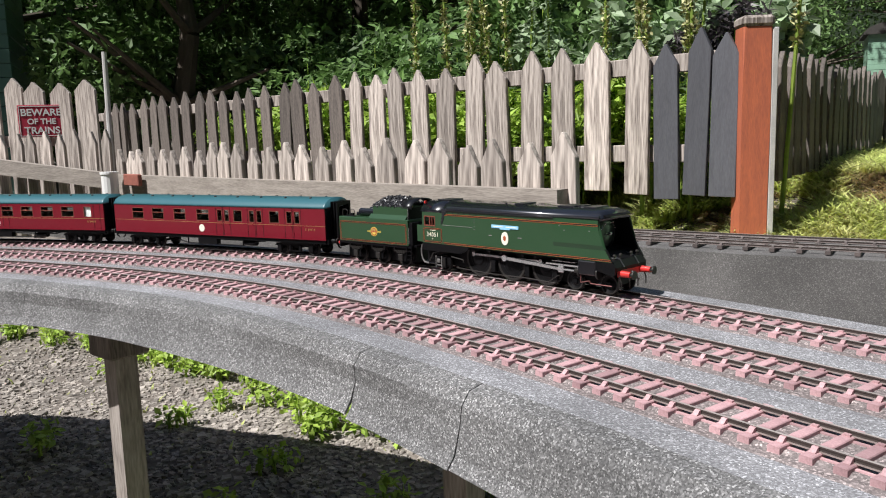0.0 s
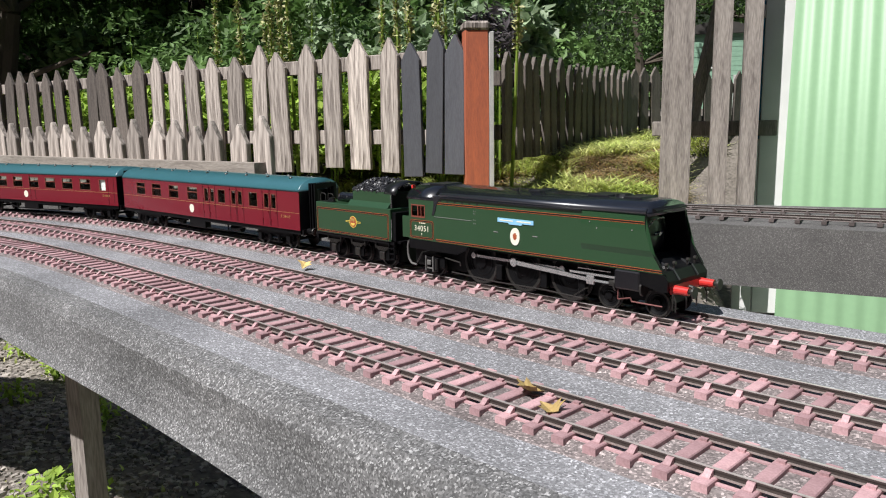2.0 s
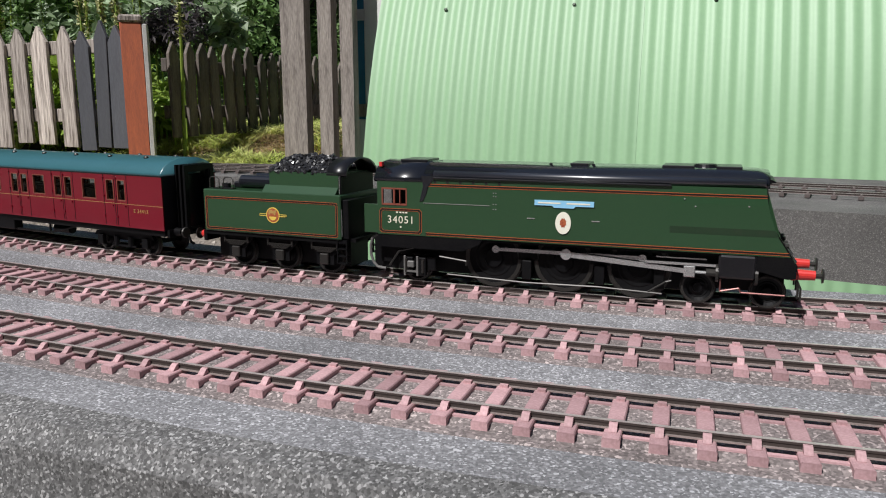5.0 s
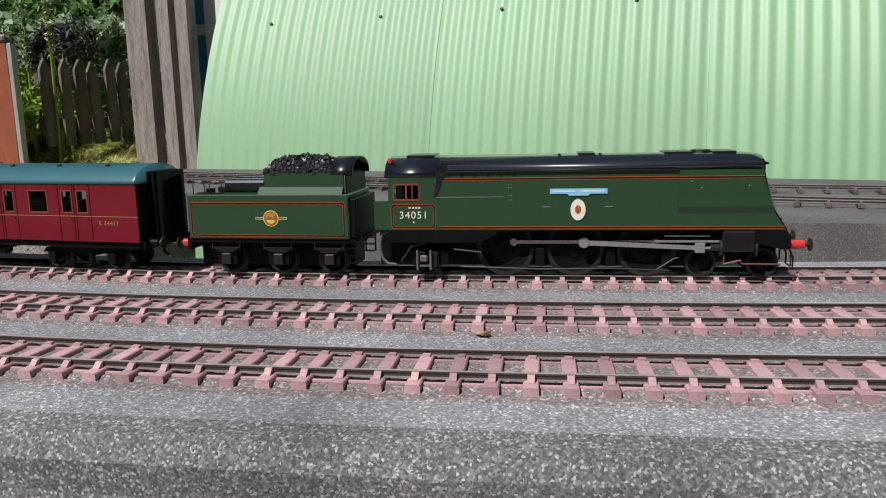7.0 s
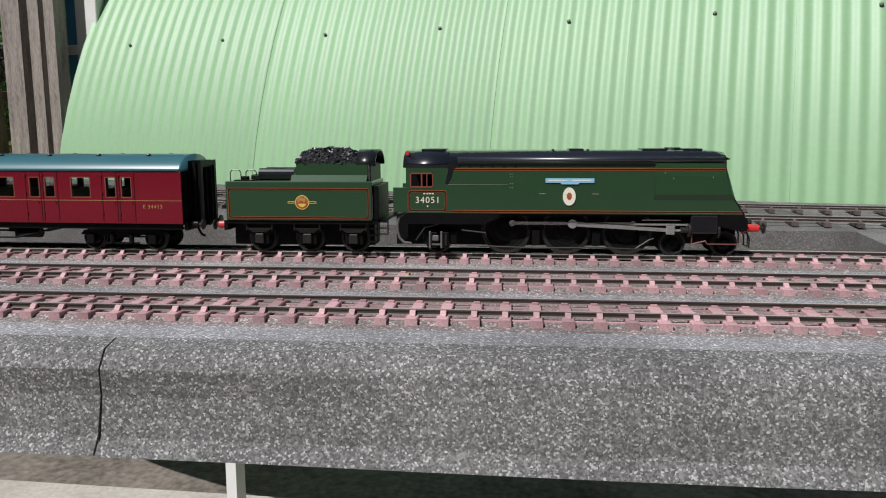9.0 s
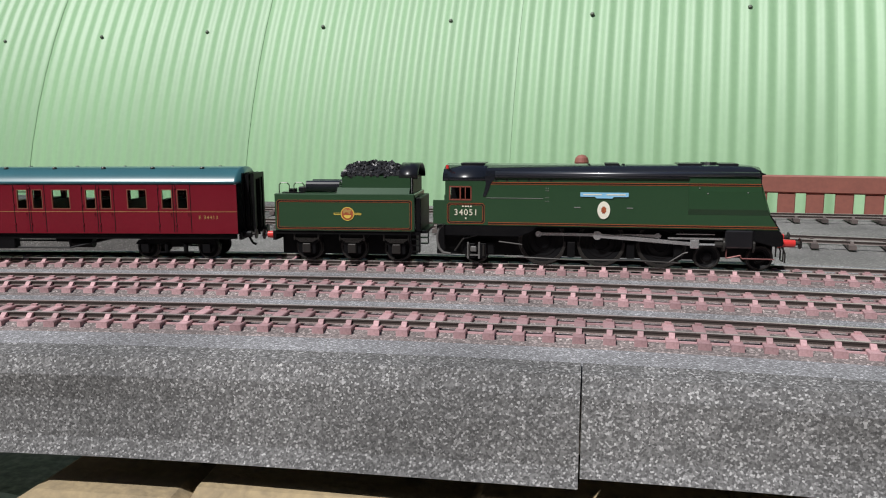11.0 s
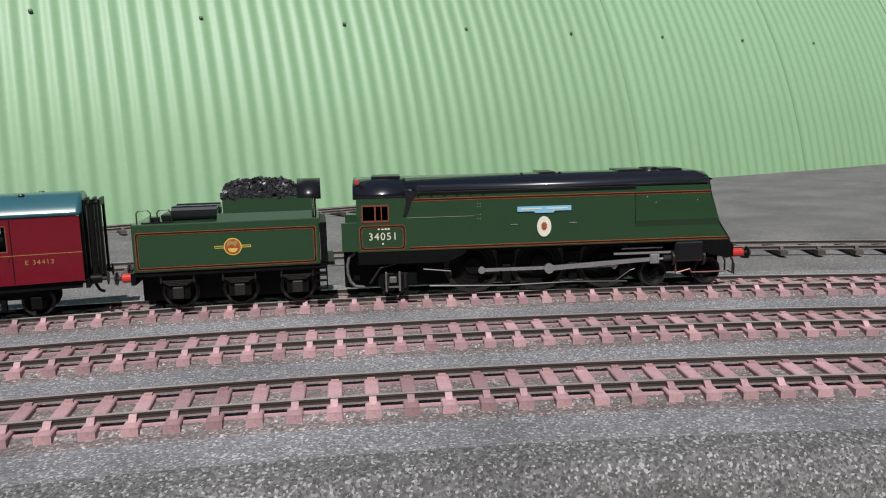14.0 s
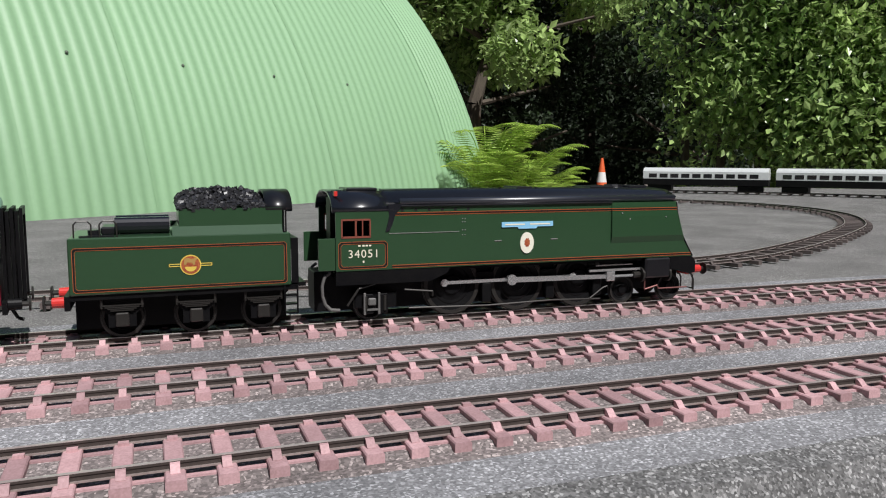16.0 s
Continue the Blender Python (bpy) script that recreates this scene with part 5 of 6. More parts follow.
for z in (1.2, 1.43, 1.67, 1.91):
    box(bm, -0.3, 0.305, -0.065, -0.035, z, z + 0.045)
win = part("window_frame", fixed(bm), WHITE_PAINT, shed)
bm = bmesh.new()
box(bm, -0.3, 0.3, -0.035, -0.028, 1.2, 1.95)
part("pane", fixed(bm), DARK_GLASS, win)
bm = bmesh.new()
box(bm, 0.5, 0.95, -0.08, -0.03, 0.0, 1.0)
part("white_panel", fixed(bm), PALE_PAINT, shed)
shed.matrix_basis = pose(-0.3, 19.7, 0.42, 0, 0, -4) @ Matrix.Diagonal((0.73, 0.8, 0.8, 1))
# dark green building corner far behind the sign
dark_shed = new("boarded_shed")
DARK_BOARD = material("dark_green_boards", (0.07, 0.16, 0.13), 0.6, amount=0.5, scale=8)
for i in range(24):
    part("wall_board", fixed(one_box(-1.2, 0.0, -0.02 - 0.01 * (i % 2), 1.5, i * 0.15, i * 0.15 + 0.145, 0.004)), DARK_BOARD, dark_shed)
dark_shed.matrix_basis = pose(-10.86, 6.58, -0.8, 0, 0, 42)
tagged(dark_shed, "dark green boarded shed among the trees", "shed")

bm = bmesh.new()
rod(bm, (-9.21, 6.13, -0.7), (-9.19, 6.15, 1.12), 0.028, 10, 0.024)
tagged(part("garden_stake", fixed(bm), PALE_PAINT), "pale round stake standing behind the fence", "stake")

# ---- garden bench in front of the hut ----
bench = new("garden_bench")
tagged(bench, "red-brown painted garden bench with round-topped posts", "bench")
B0, B1 = site(1.435, 1.55), site(2.225, 1.28)
length = (B1 - B0).length
for x in (0.0, length):
    bm = bmesh.new()
    box(bm, x - 0.026, x + 0.026, -0.026, 0.026, -0.86, 0.012, 0.006)
    rod(bm, (x, 0, 0.0), (x, 0, 0.035), 0.020, 12)
    turned(bm, [(0.0, -0.03), (0.015, -0.026), (0.025, -0.016), (0.029, 0.0), (0.025, 0.016), (0.015, 0.026), (0.0, 0.03)], "z", 18, (x, 0, 0.045))
    part("back_post", fixed(bm), BENCH_BROWN, bench)
for z0, z1 in ((-0.06, 0.005), (-0.30, -0.24)):
    bm = bmesh.new()
    box(bm, 0, length, -0.015, 0.015, z0, z1, 0.005)
    part("back_rail", fixed(bm), BENCH_BROWN, bench)
for i in range(11):
    bm = bmesh.new()
    x = 0.09 + i * (length - 0.18) / 10
    box(bm, x - 0.03, x + 0.03, -0.009, 0.009, -0.26, -0.04, 0.003)
    part("back_slat", fixed(bm), BENCH_BROWN, bench)
for i in range(4):
    bm = bmesh.new()
    box(bm, 0, length, -0.12 - 0.11 * i, -0.03 - 0.11 * i, -0.45, -0.425, 0.004)
    part("seat_slat", fixed(bm), BENCH_BROWN, bench)
for x in (0.0, length):
    bm = bmesh.new()
    box(bm, x - 0.03, x + 0.03, -0.48, -0.42, -0.86, -0.2, 0.005)
    box(bm, x - 0.035, x + 0.035, -0.50, 0.0, -0.2, -0.17, 0.005)
    part("front_leg", fixed(bm), BENCH_BROWN, bench)
d = B1 - B0
bench.matrix_basis = pose(B0.x, B0.y, 0.0, 0, 0, math.degrees(math.atan2(d.y, d.x)))

# ---- legs, stones and clutter round the board ----
def leg(p, w_=0.045, tone=POST_WOOD, top=-0.10):
    ob = new("board_leg")
    tagged(ob, "rough grey timber post under the trackbed", "post", group="legs of the board")
    bm = bmesh.new()
    loft(bm, [[(x * k, y * k, z) for x, y in ((-w_ / 2, -w_ / 2), (w_ / 2, -w_ / 2), (w_ / 2, w_ / 2), (-w_ / 2, w_ / 2))] for z, k in ((-0.9, 1.05), (-0.5, 1.0), (top - 0.03, 0.97))])
    part("shaft", fixed(bm), tone, ob)
    bm = bmesh.new()
    box(bm, -w_ * 0.9, w_ * 0.9, -w_ * 0.9, w_ * 0.9, top - 0.05, top + 0.036, 0.004)
    part("head_block", fixed(bm), DARK_WOOD, ob)
    ob.matrix_basis = pose(p.x, p.y, 0, 0, 0, -20)


for x, y in ((-4.6, 1.28), (-3.51, 1.08), (-2.98, 1.02), (-2.35, 0.60), (-1.6, 0.12), (-0.75, -0.12), (2.5, -0.68), (3.1, -1.3)):
    leg(site(x, y))
for x, y in ((-0.08, 0.53),):
    leg(site(x, y), 0.03, WHITE_PAINT, -0.165)
stones = new("stone_pier")
tagged(stones, "rough sandstone blocks stacked under the trackbed", "wall")
r = random.Random(21)
for k in range(5):
    s = 1.18
    while s < 2.35:
        ln = r.uniform(0.12, 0.26)
        p, h = on_line(s + ln / 2, -0.335)
        bm = bmesh.new()
        box(bm, -ln / 2 + 0.004, ln / 2 - 0.004, -0.12, 0.12, -0.075, 0.070, 0.014)
        for v in bm.verts:
            v.co += Vector((r.uniform(-1, 1), r.uniform(-1, 1), r.uniform(-1, 1))) * 0.006
        ob = part("stone", fixed(bm), STONE, stones)
        ob.matrix_basis = pose(p.x, p.y, -0.165 - 0.15 * k + r.uniform(-0.01, 0), 0, 0, math.degrees(h) + r.uniform(-3, 3))
        s += ln

# ---- tank wagon on the siding ----
def siding_pts():
    return [site(*p) for p in ((0.4, 0.36), (1.0, 0.27), (1.55, 0.11), (1.89, -0.03), (2.26, -0.235), (2.6, -0.54), (2.9, -0.90), (3.14, -1.12), (3.31, -1.21), (3.56, -1.29), (3.82, -1.345), (4.1, -1.34), (4.34, -1.25), (4.52, -1.05), (4.58, -0.8), (4.5, -0.55))]


def smooth_line(pts, n=14):
    out = []
    for i in range(len(pts) - 1):
        p0, p1, p2, p3 = pts[max(0, i - 1)], pts[i], pts[i + 1], pts[min(len(pts) - 1, i + 2)]
        for k in range(n):
            t = k / n
            out.append(0.5 * ((2 * p1) + (p2 - p0) * t + (2 * p0 - 5 * p1 + 4 * p2 - p3) * t * t + (3 * p1 - p0 - 3 * p2 + p3) * t ** 3))
    return out + [pts[-1]]


FRAME_GREY = material("faded_frame_grey", (0.055, 0.056, 0.060), 0.6, second=(0.025, 0.025, 0.027), scale=30, fine=300, amount=0.8)
wagon = new("tank_wagon")
tagged(wagon, "pale blue model tank wagon on a siding", "wagon")
bm = bmesh.new()
turned(bm, [(0.0, -3.5), (0.75, -3.48), (1.0, -3.42), (1.09, -3.32), (1.12, -3.2), (1.12, 3.2), (1.09, 3.32), (1.0, 3.42), (0.75, 3.48), (0.0, 3.5)], "x", 40, (0, 0, 1.24))
tank = tp("tank_barrel", bm, TANK_BLUE, wagon, smooth=True)
bm = bmesh.new()
rod(bm, (0, 0, 2.2), (0, 0, 2.52), 0.34, 16)
box(bm, -0.45, 0.45, -0.35, 0.35, 2.48, 2.68, 0.03)
tp("tank_hatch", bm, TANK_BLUE, tank)
bm = bmesh.new()
box(bm, -3.75, 3.75, -1.0, 1.0, 0.06, 0.28, 0.02)
tp("wagon_frame", bm, SOOT, wagon)
for y in (-1.06, 1.06):
    tp("solebar", one_box(-3.75, 3.75, y - 0.06, y + 0.06, -0.30, 0.24, 0.02), FRAME_GREY, wagon, "faded dark grey solebar")
bm = bmesh.new()
box(bm, -4.0, -3.6, -1.0, 1.0, 0.24, 0.36, 0.02)
box(bm, -4.35, -3.85, -1.1, -0.5, 0.0, 0.30, 0.03)
tp("end_platform", bm, PALE_WOOD, wagon)
bm = bmesh.new()
box(bm, -0.14, 0.14, -1.28, -1.10, -0.12, 0.2, 0.05)
tp("discharge_valve", bm, TANK_BLUE, wagon)
for x in (-2.1, 2.1):
    wheelset(wagon, x, 0.30, 0.74)
p, q = site(1.888, -0.03), site(2.04, -0.113)
d = q - p
c = p + d.normalized() * 0.104
wagon.matrix_basis = pose(c.x, c.y, RAIL_TOP, 0, 0, math.degrees(math.atan2(d.y, d.x)))

# standing coaches far across the deck
def far_coach(a, b):
    ob = new("standing_coach")
    tagged(ob, "white and black model coach standing on a far track", "coach", group="standing coaches")
    a, b = site(*a), site(*b)
    half = (b - a).length / 2 / G1 - 0.3
    bm = bmesh.new()
    box(bm, -half, half, -1.3, 1.3, 0.9, 1.9, 0.03)
    part_low = tp("lower_body", bm, SOOT, ob)
    bm = bmesh.new()
    box(bm, -half, half, -1.31, 1.31, 1.9, 3.1, 0.03)
    up = tp("upper_body", bm, COACH_WHITE, ob)
    x = -half + 1.0
    while x < half - 1.6:
        bm = bmesh.new()
        box(bm, x, x + 1.3, -1.33, 1.33, 2.1, 2.75)
        tp("pane", bm, DARK_GLASS, up)
        x += 1.75
    arc = [(-1.32, 3.08), (-1.1, 3.4), (-0.6, 3.66), (0, 3.74), (0.6, 3.66), (1.1, 3.4), (1.32, 3.08)]
    tp("roof", loft(bmesh.new(), [[(x, y, z) for y, z in arc] for x in (-half, half)]), COACH_WHITE, ob)
    for bx in (-half + 2.7, half - 2.7):
        tp("bogie", one_box(bx - 1.9, bx + 1.9, -1.0, 1.0, 0.0, 0.9, 0.1), SOOT, ob)
    d = b - a
    c = (a + b) / 2
    ob.matrix_basis = pose(c.x, c.y, RAIL_TOP, 0, 0, math.degrees(math.atan2(d.y, d.x)))


far_coach((5.30, -0.76), (5.25, -1.22))
far_coach((5.25, -1.235), (5.12, -1.70))
far_coach((5.11, -1.715), (4.9, -2.15))

# cone, planks, stone and buffer blocks on the deck
cone = new("traffic_cone")
tagged(cone, "orange and white traffic cone at the deck's edge", "cone")
q = site(11.86, 0.63)
for z0, z1, r0, r1, mt in ((0.0, 0.17, 0.105, 0.085, CONE_ORANGE), (0.17, 0.34, 0.085, 0.06, WHITE_PAINT), (0.34, 0.58, 0.06, 0.02, CONE_ORANGE)):
    bm = bmesh.new()
    rod(bm, (0, 0, z0), (0, 0, z1), r0, 20, r1)
    part("cone_band", fixed(bm), mt, cone)
bm = bmesh.new()
box(bm, -0.18, 0.18, -0.18, 0.18, -0.03, 0.0, 0.004)
part("cone_base", fixed(bm), CONE_ORANGE, cone)
cone.matrix_basis = pose(q.x, q.y, -0.37, 0, 0, 10)
bm = bmesh.new()
box(bm, -0.5, 0.5, -1.2, 0.5, -0.5, 0.0, 0.02)
stand = part("cone_stand", fixed(bm), DARK_VOID)
stand.matrix_basis = pose(q.x, q.y, -0.40, 0, 0, 10)
tagged(stand, "dark timber block carrying the traffic cone", "block")
planks = new("model_plank_stack")
tagged(planks, "small pale wooden fence panel lying on the deck", "planks")
a, b = site(3.555, -0.684), site(3.60, -0.76)
d = b - a
for z in (0.002, 0.012, 0.022):
    bm = bmesh.new()
    box(bm, 0, d.length, -0.006, 0.006, z, z + 0.007, 0.001)
    part("plank", fixed(bm), PALE_WOOD, planks)
for x in (0.012, d.length - 0.016):
    bm = bmesh.new()
    box(bm, x, x + 0.008, -0.012, -0.006, 0.0, 0.036, 0.001)
    part("upright", fixed(bm), PALE_WOOD, planks)
planks.matrix_basis = pose(a.x, a.y, -0.001, 0, 0, math.degrees(math.atan2(d.y, d.x)))
bm = bmesh.new()
bmesh.ops.create_icosphere(bm, subdivisions=2, radius=0.03)
for v in bm.verts:
    v.co = Vector((v.co.x * 1.3, v.co.y * 0.8, max(-0.012, v.co.z * 0.6))) * (1 + 0.3 * noise.noise(v.co * 60))
st = part("loose_stone", bm, material("yellow_stone", (0.55, 0.40, 0.20), 0.9, second=(0.7, 0.62, 0.5), scale=40, amount=0.9))
q = site(3.59, -0.865)
st.matrix_basis = pose(q.x, q.y, 0.010, 0, 0, 30)
tagged(st, "small yellowish stone lying on the deck", "stone")

# ---- fallen leaves ----
def fallen(s, dd, z, k, seed):
    r = random.Random(seed)
    bm = bmesh.new()
    out = [(0, 0), (0.12, 0.16), (0.08, 0.42), (0.30, 0.30), (0.42, 0.52), (0.58, 0.24), (1.0, 0.0), (0.58, -0.24), (0.42, -0.52), (0.30, -0.30), (0.08, -0.42), (0.12, -0.16)]
    lift = lambda x, y: k * (0.12 + 0.45 * abs(y) + 0.12 * math.sin(4 * x + seed + 3 * y))
    rim = [(x * k, y * k, lift(x, y)) for x, y in out]
    top = [bm.verts.new(p) for p in rim]
    low = [bm.verts.new((x, y, z - 0.02 * k)) for x, y, z in rim]
    mid_top, mid_low = bm.verts.new((0.4 * k, 0, lift(0.4, 0))), bm.verts.new((0.4 * k, 0, lift(0.4, 0) - 0.02 * k))
    n_ = len(out)
    for e in range(n_):
        f = (e + 1) % n_
        bm.faces.new((top[e], top[f], mid_top))
        bm.faces.new((low[f], low[e], mid_low))
        bm.faces.new((top[e], low[e], low[f], top[f]))
    ob = part("fallen_leaf", fixed(bm), FALLEN)
    p = site(s, dd) if isinstance(s, float) else s
    ob.matrix_basis = pose(p.x, p.y, z, r.uniform(-8, 8), r.uniform(-8, 8), r.uniform(0, 360))
    tagged(ob, "small curled yellow leaf lying by the track", "leaf", group="fallen leaves")


for i, (x, y, z, k) in enumerate(((-3.196, 1.143, 0.004, 0.02), (-2.523, 0.817, 0.006, 0.028), (-2.248, 0.443, 0.008, 0.034), (-2.222, 0.415, 0.006, 0.028), (-1.995, 0.24, 0.0, 0.03), (-1.868, 0.384, 0.004, 0.048), (-1.848, 0.374, 0.004, 0.04), (-1.89, 0.39, 0.003, 0.03),
                                  (-0.427, -0.143, 0.0, 0.022), (1.398, -0.324, 0.0, 0.024), (1.386, -0.32, 0.0, 0.022), (0.317, -0.114, 0.003, 0.022), (0.227, -0.131, 0.0, 0.014), (1.99, -0.46, 0.0, 0.012))):
    fallen(x, y, z, k * 0.78, i)

# ---- plants ----
def blob_points(rng, blobs, n):
    """Points near the skin of several uneven lumps."""
    vol = np.array([b[3] ** 2 for b in blobs])
    pick = rng.choice(len(blobs), n, p=vol / vol.sum())
    c = np.array(blobs)[pick]
    d = rng.normal(0, 1, (n, 3))
    d /= np.linalg.norm(d, axis=1)[:, None]
    rr = c[:, 3] * rng.uniform(0.55, 1.05, n) ** 0.6
    return c[:, :3] + d * rr[:, None] * np.array([1, 1, 0.8])


def tree(x, y, ground_z, height, spread, n, size, mat, seed, low=0.25, label="dark leafy woodland tree"):
    rng = np.random.default_rng(seed)
    r = random.Random(seed)
    ob = new("tree")
    tagged(ob, label, "tree")
    bm = bmesh.new()
    pts = [Vector((0, 0, 0))]
    for i in range(1, 6):
        pts.append(Vector((r.uniform(-0.12, 0.12) * i, r.uniform(-0.12, 0.12) * i, height * 0.16 * i)))
    for i in range(5):
        rod(bm, pts[i], pts[i + 1], 0.16 * (1 - i * 0.16), 9, 0.16 * (1 - (i + 1) * 0.16), caps=False)
    for i in range(12):
        b0 = pts[r.randint(1, 4)]
        a = r.uniform(0, 6.28)
        rod(bm, b0, b0 + Vector((math.cos(a) * spread * 0.7, math.sin(a) * spread * 0.7, r.uniform(0.2, 1.2))), 0.05, 6, 0.015, caps=False)
    part("trunk", fixed(bm), BARK, ob)
    blobs = []
    for i in range(26):
        a, k = r.uniform(0, 6.28), r.uniform(0.2, 1.0)
        z = r.uniform(low, 1.0)
        w_ = spread * math.sqrt(max(0.15, 1 - ((z - 0.55) / 0.6) ** 2))
        blobs.append((math.cos(a) * k * w_, math.sin(a) * k * w_, z * height, r.uniform(0.28, 0.6) * spread * 0.6))
    v, q = leaves(blob_points(rng, blobs, n), size, rng, 0.35)
    mesh_np("crown", v, q, mat, ob)
    ob.matrix_basis = pose(x, y, ground_z, 0, 0, r.uniform(0, 360))
    return ob


i = 0
for x, y, h, sp in ((-14.5, 9.5, 6.5, 2.6), (-11.5, 10.5, 7, 2.6), (-8.6, 10.2, 7, 2.5), (-6.2, 11.2, 7.5, 2.6), (-4.4, 12.4, 7.5, 2.1), (-12.6, 7.2, 5, 2.0), (-9.8, 8.0, 5.0, 2.0), (-7.0, 8.9, 4.6, 1.8), (-1.9, 24.5, 9, 3.0), (1.5, 26.0, 9, 3.4), (4.5, 22, 9, 3.2), (-16, 14, 9, 3.4), (-10, 15, 10, 3.4), (-5, 17, 10, 3.6)):
    i += 1
    tree(x, y, ground_height(x, y) - 0.1, h, sp, 15000 if y < 13 else 9000, 0.15, LEAF_DEEP, i, 0.08)
# All but the first crown carry the shade of the dark hollow in their leaf colour.
for x, y, h, sp, low, mat in ((14.3, 2.7, 6.0, 2.6, 0.42, LEAF_MID), (20.5, 2.0, 8, 3.2, 0.03, LEAF_SHADED), (19.0, -0.6, 7.0, 3.0, 0.03, LEAF_SHADED), (19, 6.5, 8, 3.0, 0.05, LEAF_SHADED), (14.5, 6.6, 6, 2.2, 0.05, LEAF_SHADED), (22, -4, 8, 3.0, 0.05, LEAF_SHADED), (17.2, 3.0, 6, 2.4, 0.03, LEAF_SHADED)):
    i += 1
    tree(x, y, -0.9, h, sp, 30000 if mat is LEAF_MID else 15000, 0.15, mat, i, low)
# tall clipped hedge across the deck
rng = np.random.default_rng(60)
hedge = new("hedge")
tagged(hedge, "tall glossy green hedge beyond the deck", "hedge")
blobs = []
for k in range(90):
    t = rng.uniform(0, 1)
    blobs.append((10.6 - 1.2 * t + rng.uniform(-0.3, 0.3), -0.95 - 4.2 * t, rng.uniform(0.1, 3.6), rng.uniform(0.45, 0.75)))
v, q = leaves(blob_points(rng, blobs, 90000), 0.078, rng, 0.5, 0.6)
mesh_np("hedge_leaves", v, q, LEAF_MID, hedge)
bm = bmesh.new()
for k in range(14):
    t = k / 13
    rod(bm, (10.6 - 1.2 * t, -0.95 - 4.2 * t, -0.9), (10.6 - 1.2 * t, -0.95 - 4.2 * t, 3.2), 0.05, 6, 0.02)
tagged(part("hedge_wood", fixed(bm), BARK, hedge), kind="stuff")

# plants behind the picket fence: broad weeds, tall spikes, purple elder
def bush(name, label, centres, n, size, mat, seed, slim=0.45, cat="plant"):
    rng = np.random.default_rng(seed)
    ob = new(name)
    tagged(ob, label, cat)
    v, q = leaves(blob_points(rng, centres, n), size, rng, 0.2, slim)
    mesh_np("foliage", v, q, mat, ob)
    bm = bmesh.new()
    for c in centres[:40]:
        g = ground_height(c[0], c[1])
        rod(bm, (c[0], c[1], g - 0.05), (c[0], c[1], max(c[2], g + 0.05)), 0.008, 5, 0.004)
    tagged(part("stem", fixed(bm), LEAF_BRIGHT, ob), kind="stuff")
    return ob


def along(a, b, t, out=0.0):
    d = b - a
    n_ = Vector((d.y, -d.x, 0)).normalized()
    return a + d * t + n_ * out


r = random.Random(31)
cs = []
for k in range(80):
    p = along(F0, F1, r.uniform(0.05, 0.75), r.uniform(0.30, 1.1))
    cs.append((p.x, p.y, r.uniform(0.08, 0.48), r.uniform(0.12, 0.24)))
cs2 = []
for k in range(70):
    p = along(F0, F1, r.uniform(0.16, 0.8), r.uniform(0.9, 3.2))
    cs2.append((p.x, p.y, r.uniform(0.35, 1.25), r.uniform(0.18, 0.4)))
bush("shrub_bank", "mixed green shrubs rising behind the picket fence", cs2, 12000, 0.11, LEAF_DEEP, 36, 0.5, "shrub")
bush("weed_bed", "bright green weeds growing behind the picket fence", cs, 24000, 0.11, LEAF_BRIGHT, 32, 0.34)
cs = []
for k in range(12):
    p = along(F0, F1, r.uniform(0.03, 0.30), r.uniform(0.9, 1.3))
    cs.append((p.x, p.y, r.uniform(0.6, 0.95), r.uniform(0.08, 0.17)))
bush("teasel_clump", "grey-green broad-leaved plants above the fence", cs, 1500, 0.10, LEAF_SILVER, 33, 0.6)
cs = []
for k in range(9):
    p = along(F0, F1, r.uniform(0.01, 0.09), r.uniform(0.6, 0.95))
    cs.append((p.x, p.y, r.uniform(0.66, 0.86), r.uniform(0.08, 0.16)))
bush("purple_elder", "dark purple feathery shrub above the fence", cs, 1600, 0.07, LEAF_PURPLE, 34, 0.3)
for k in range(18):
    p = along(F0, F1, r.uniform(-0.02, 0.34), r.uniform(0.2, 0.7))
    ob = new("flower_spike")
    tagged(ob, "tall yellow-green flower spike behind the fence", "plant", group="flower spikes")
    top = r.uniform(0.95, 1.4)
    g = ground_height(p.x, p.y)
    lean = Vector((r.uniform(-0.1, 0.1), r.uniform(-0.1, 0.1), 0))
    bm = bmesh.new()
    rod(bm, (0, 0, g - 0.05), lean + Vector((0, 0, top)), 0.012, 6, 0.006)
    part("stem", fixed(bm), LEAF_BRIGHT, ob)
    rg = np.random.default_rng(100 + k)
    t = rg.uniform(0.5, 1.0, 260)
    pts = np.array([0, 0, g])[None] + t[:, None] * (np.array([lean.x, lean.y, top - g]))[None] + rg.normal(0, 0.010, (260, 3))
    v, q = leaves(pts, 0.032, rg, -0.3, 0.6)
    tagged(mesh_np("flower_head", v, q, LEAF_SILVER if k % 4 == 0 else SPIKE, ob), kind="stuff")
    ob.location = (p.x, p.y, 0)
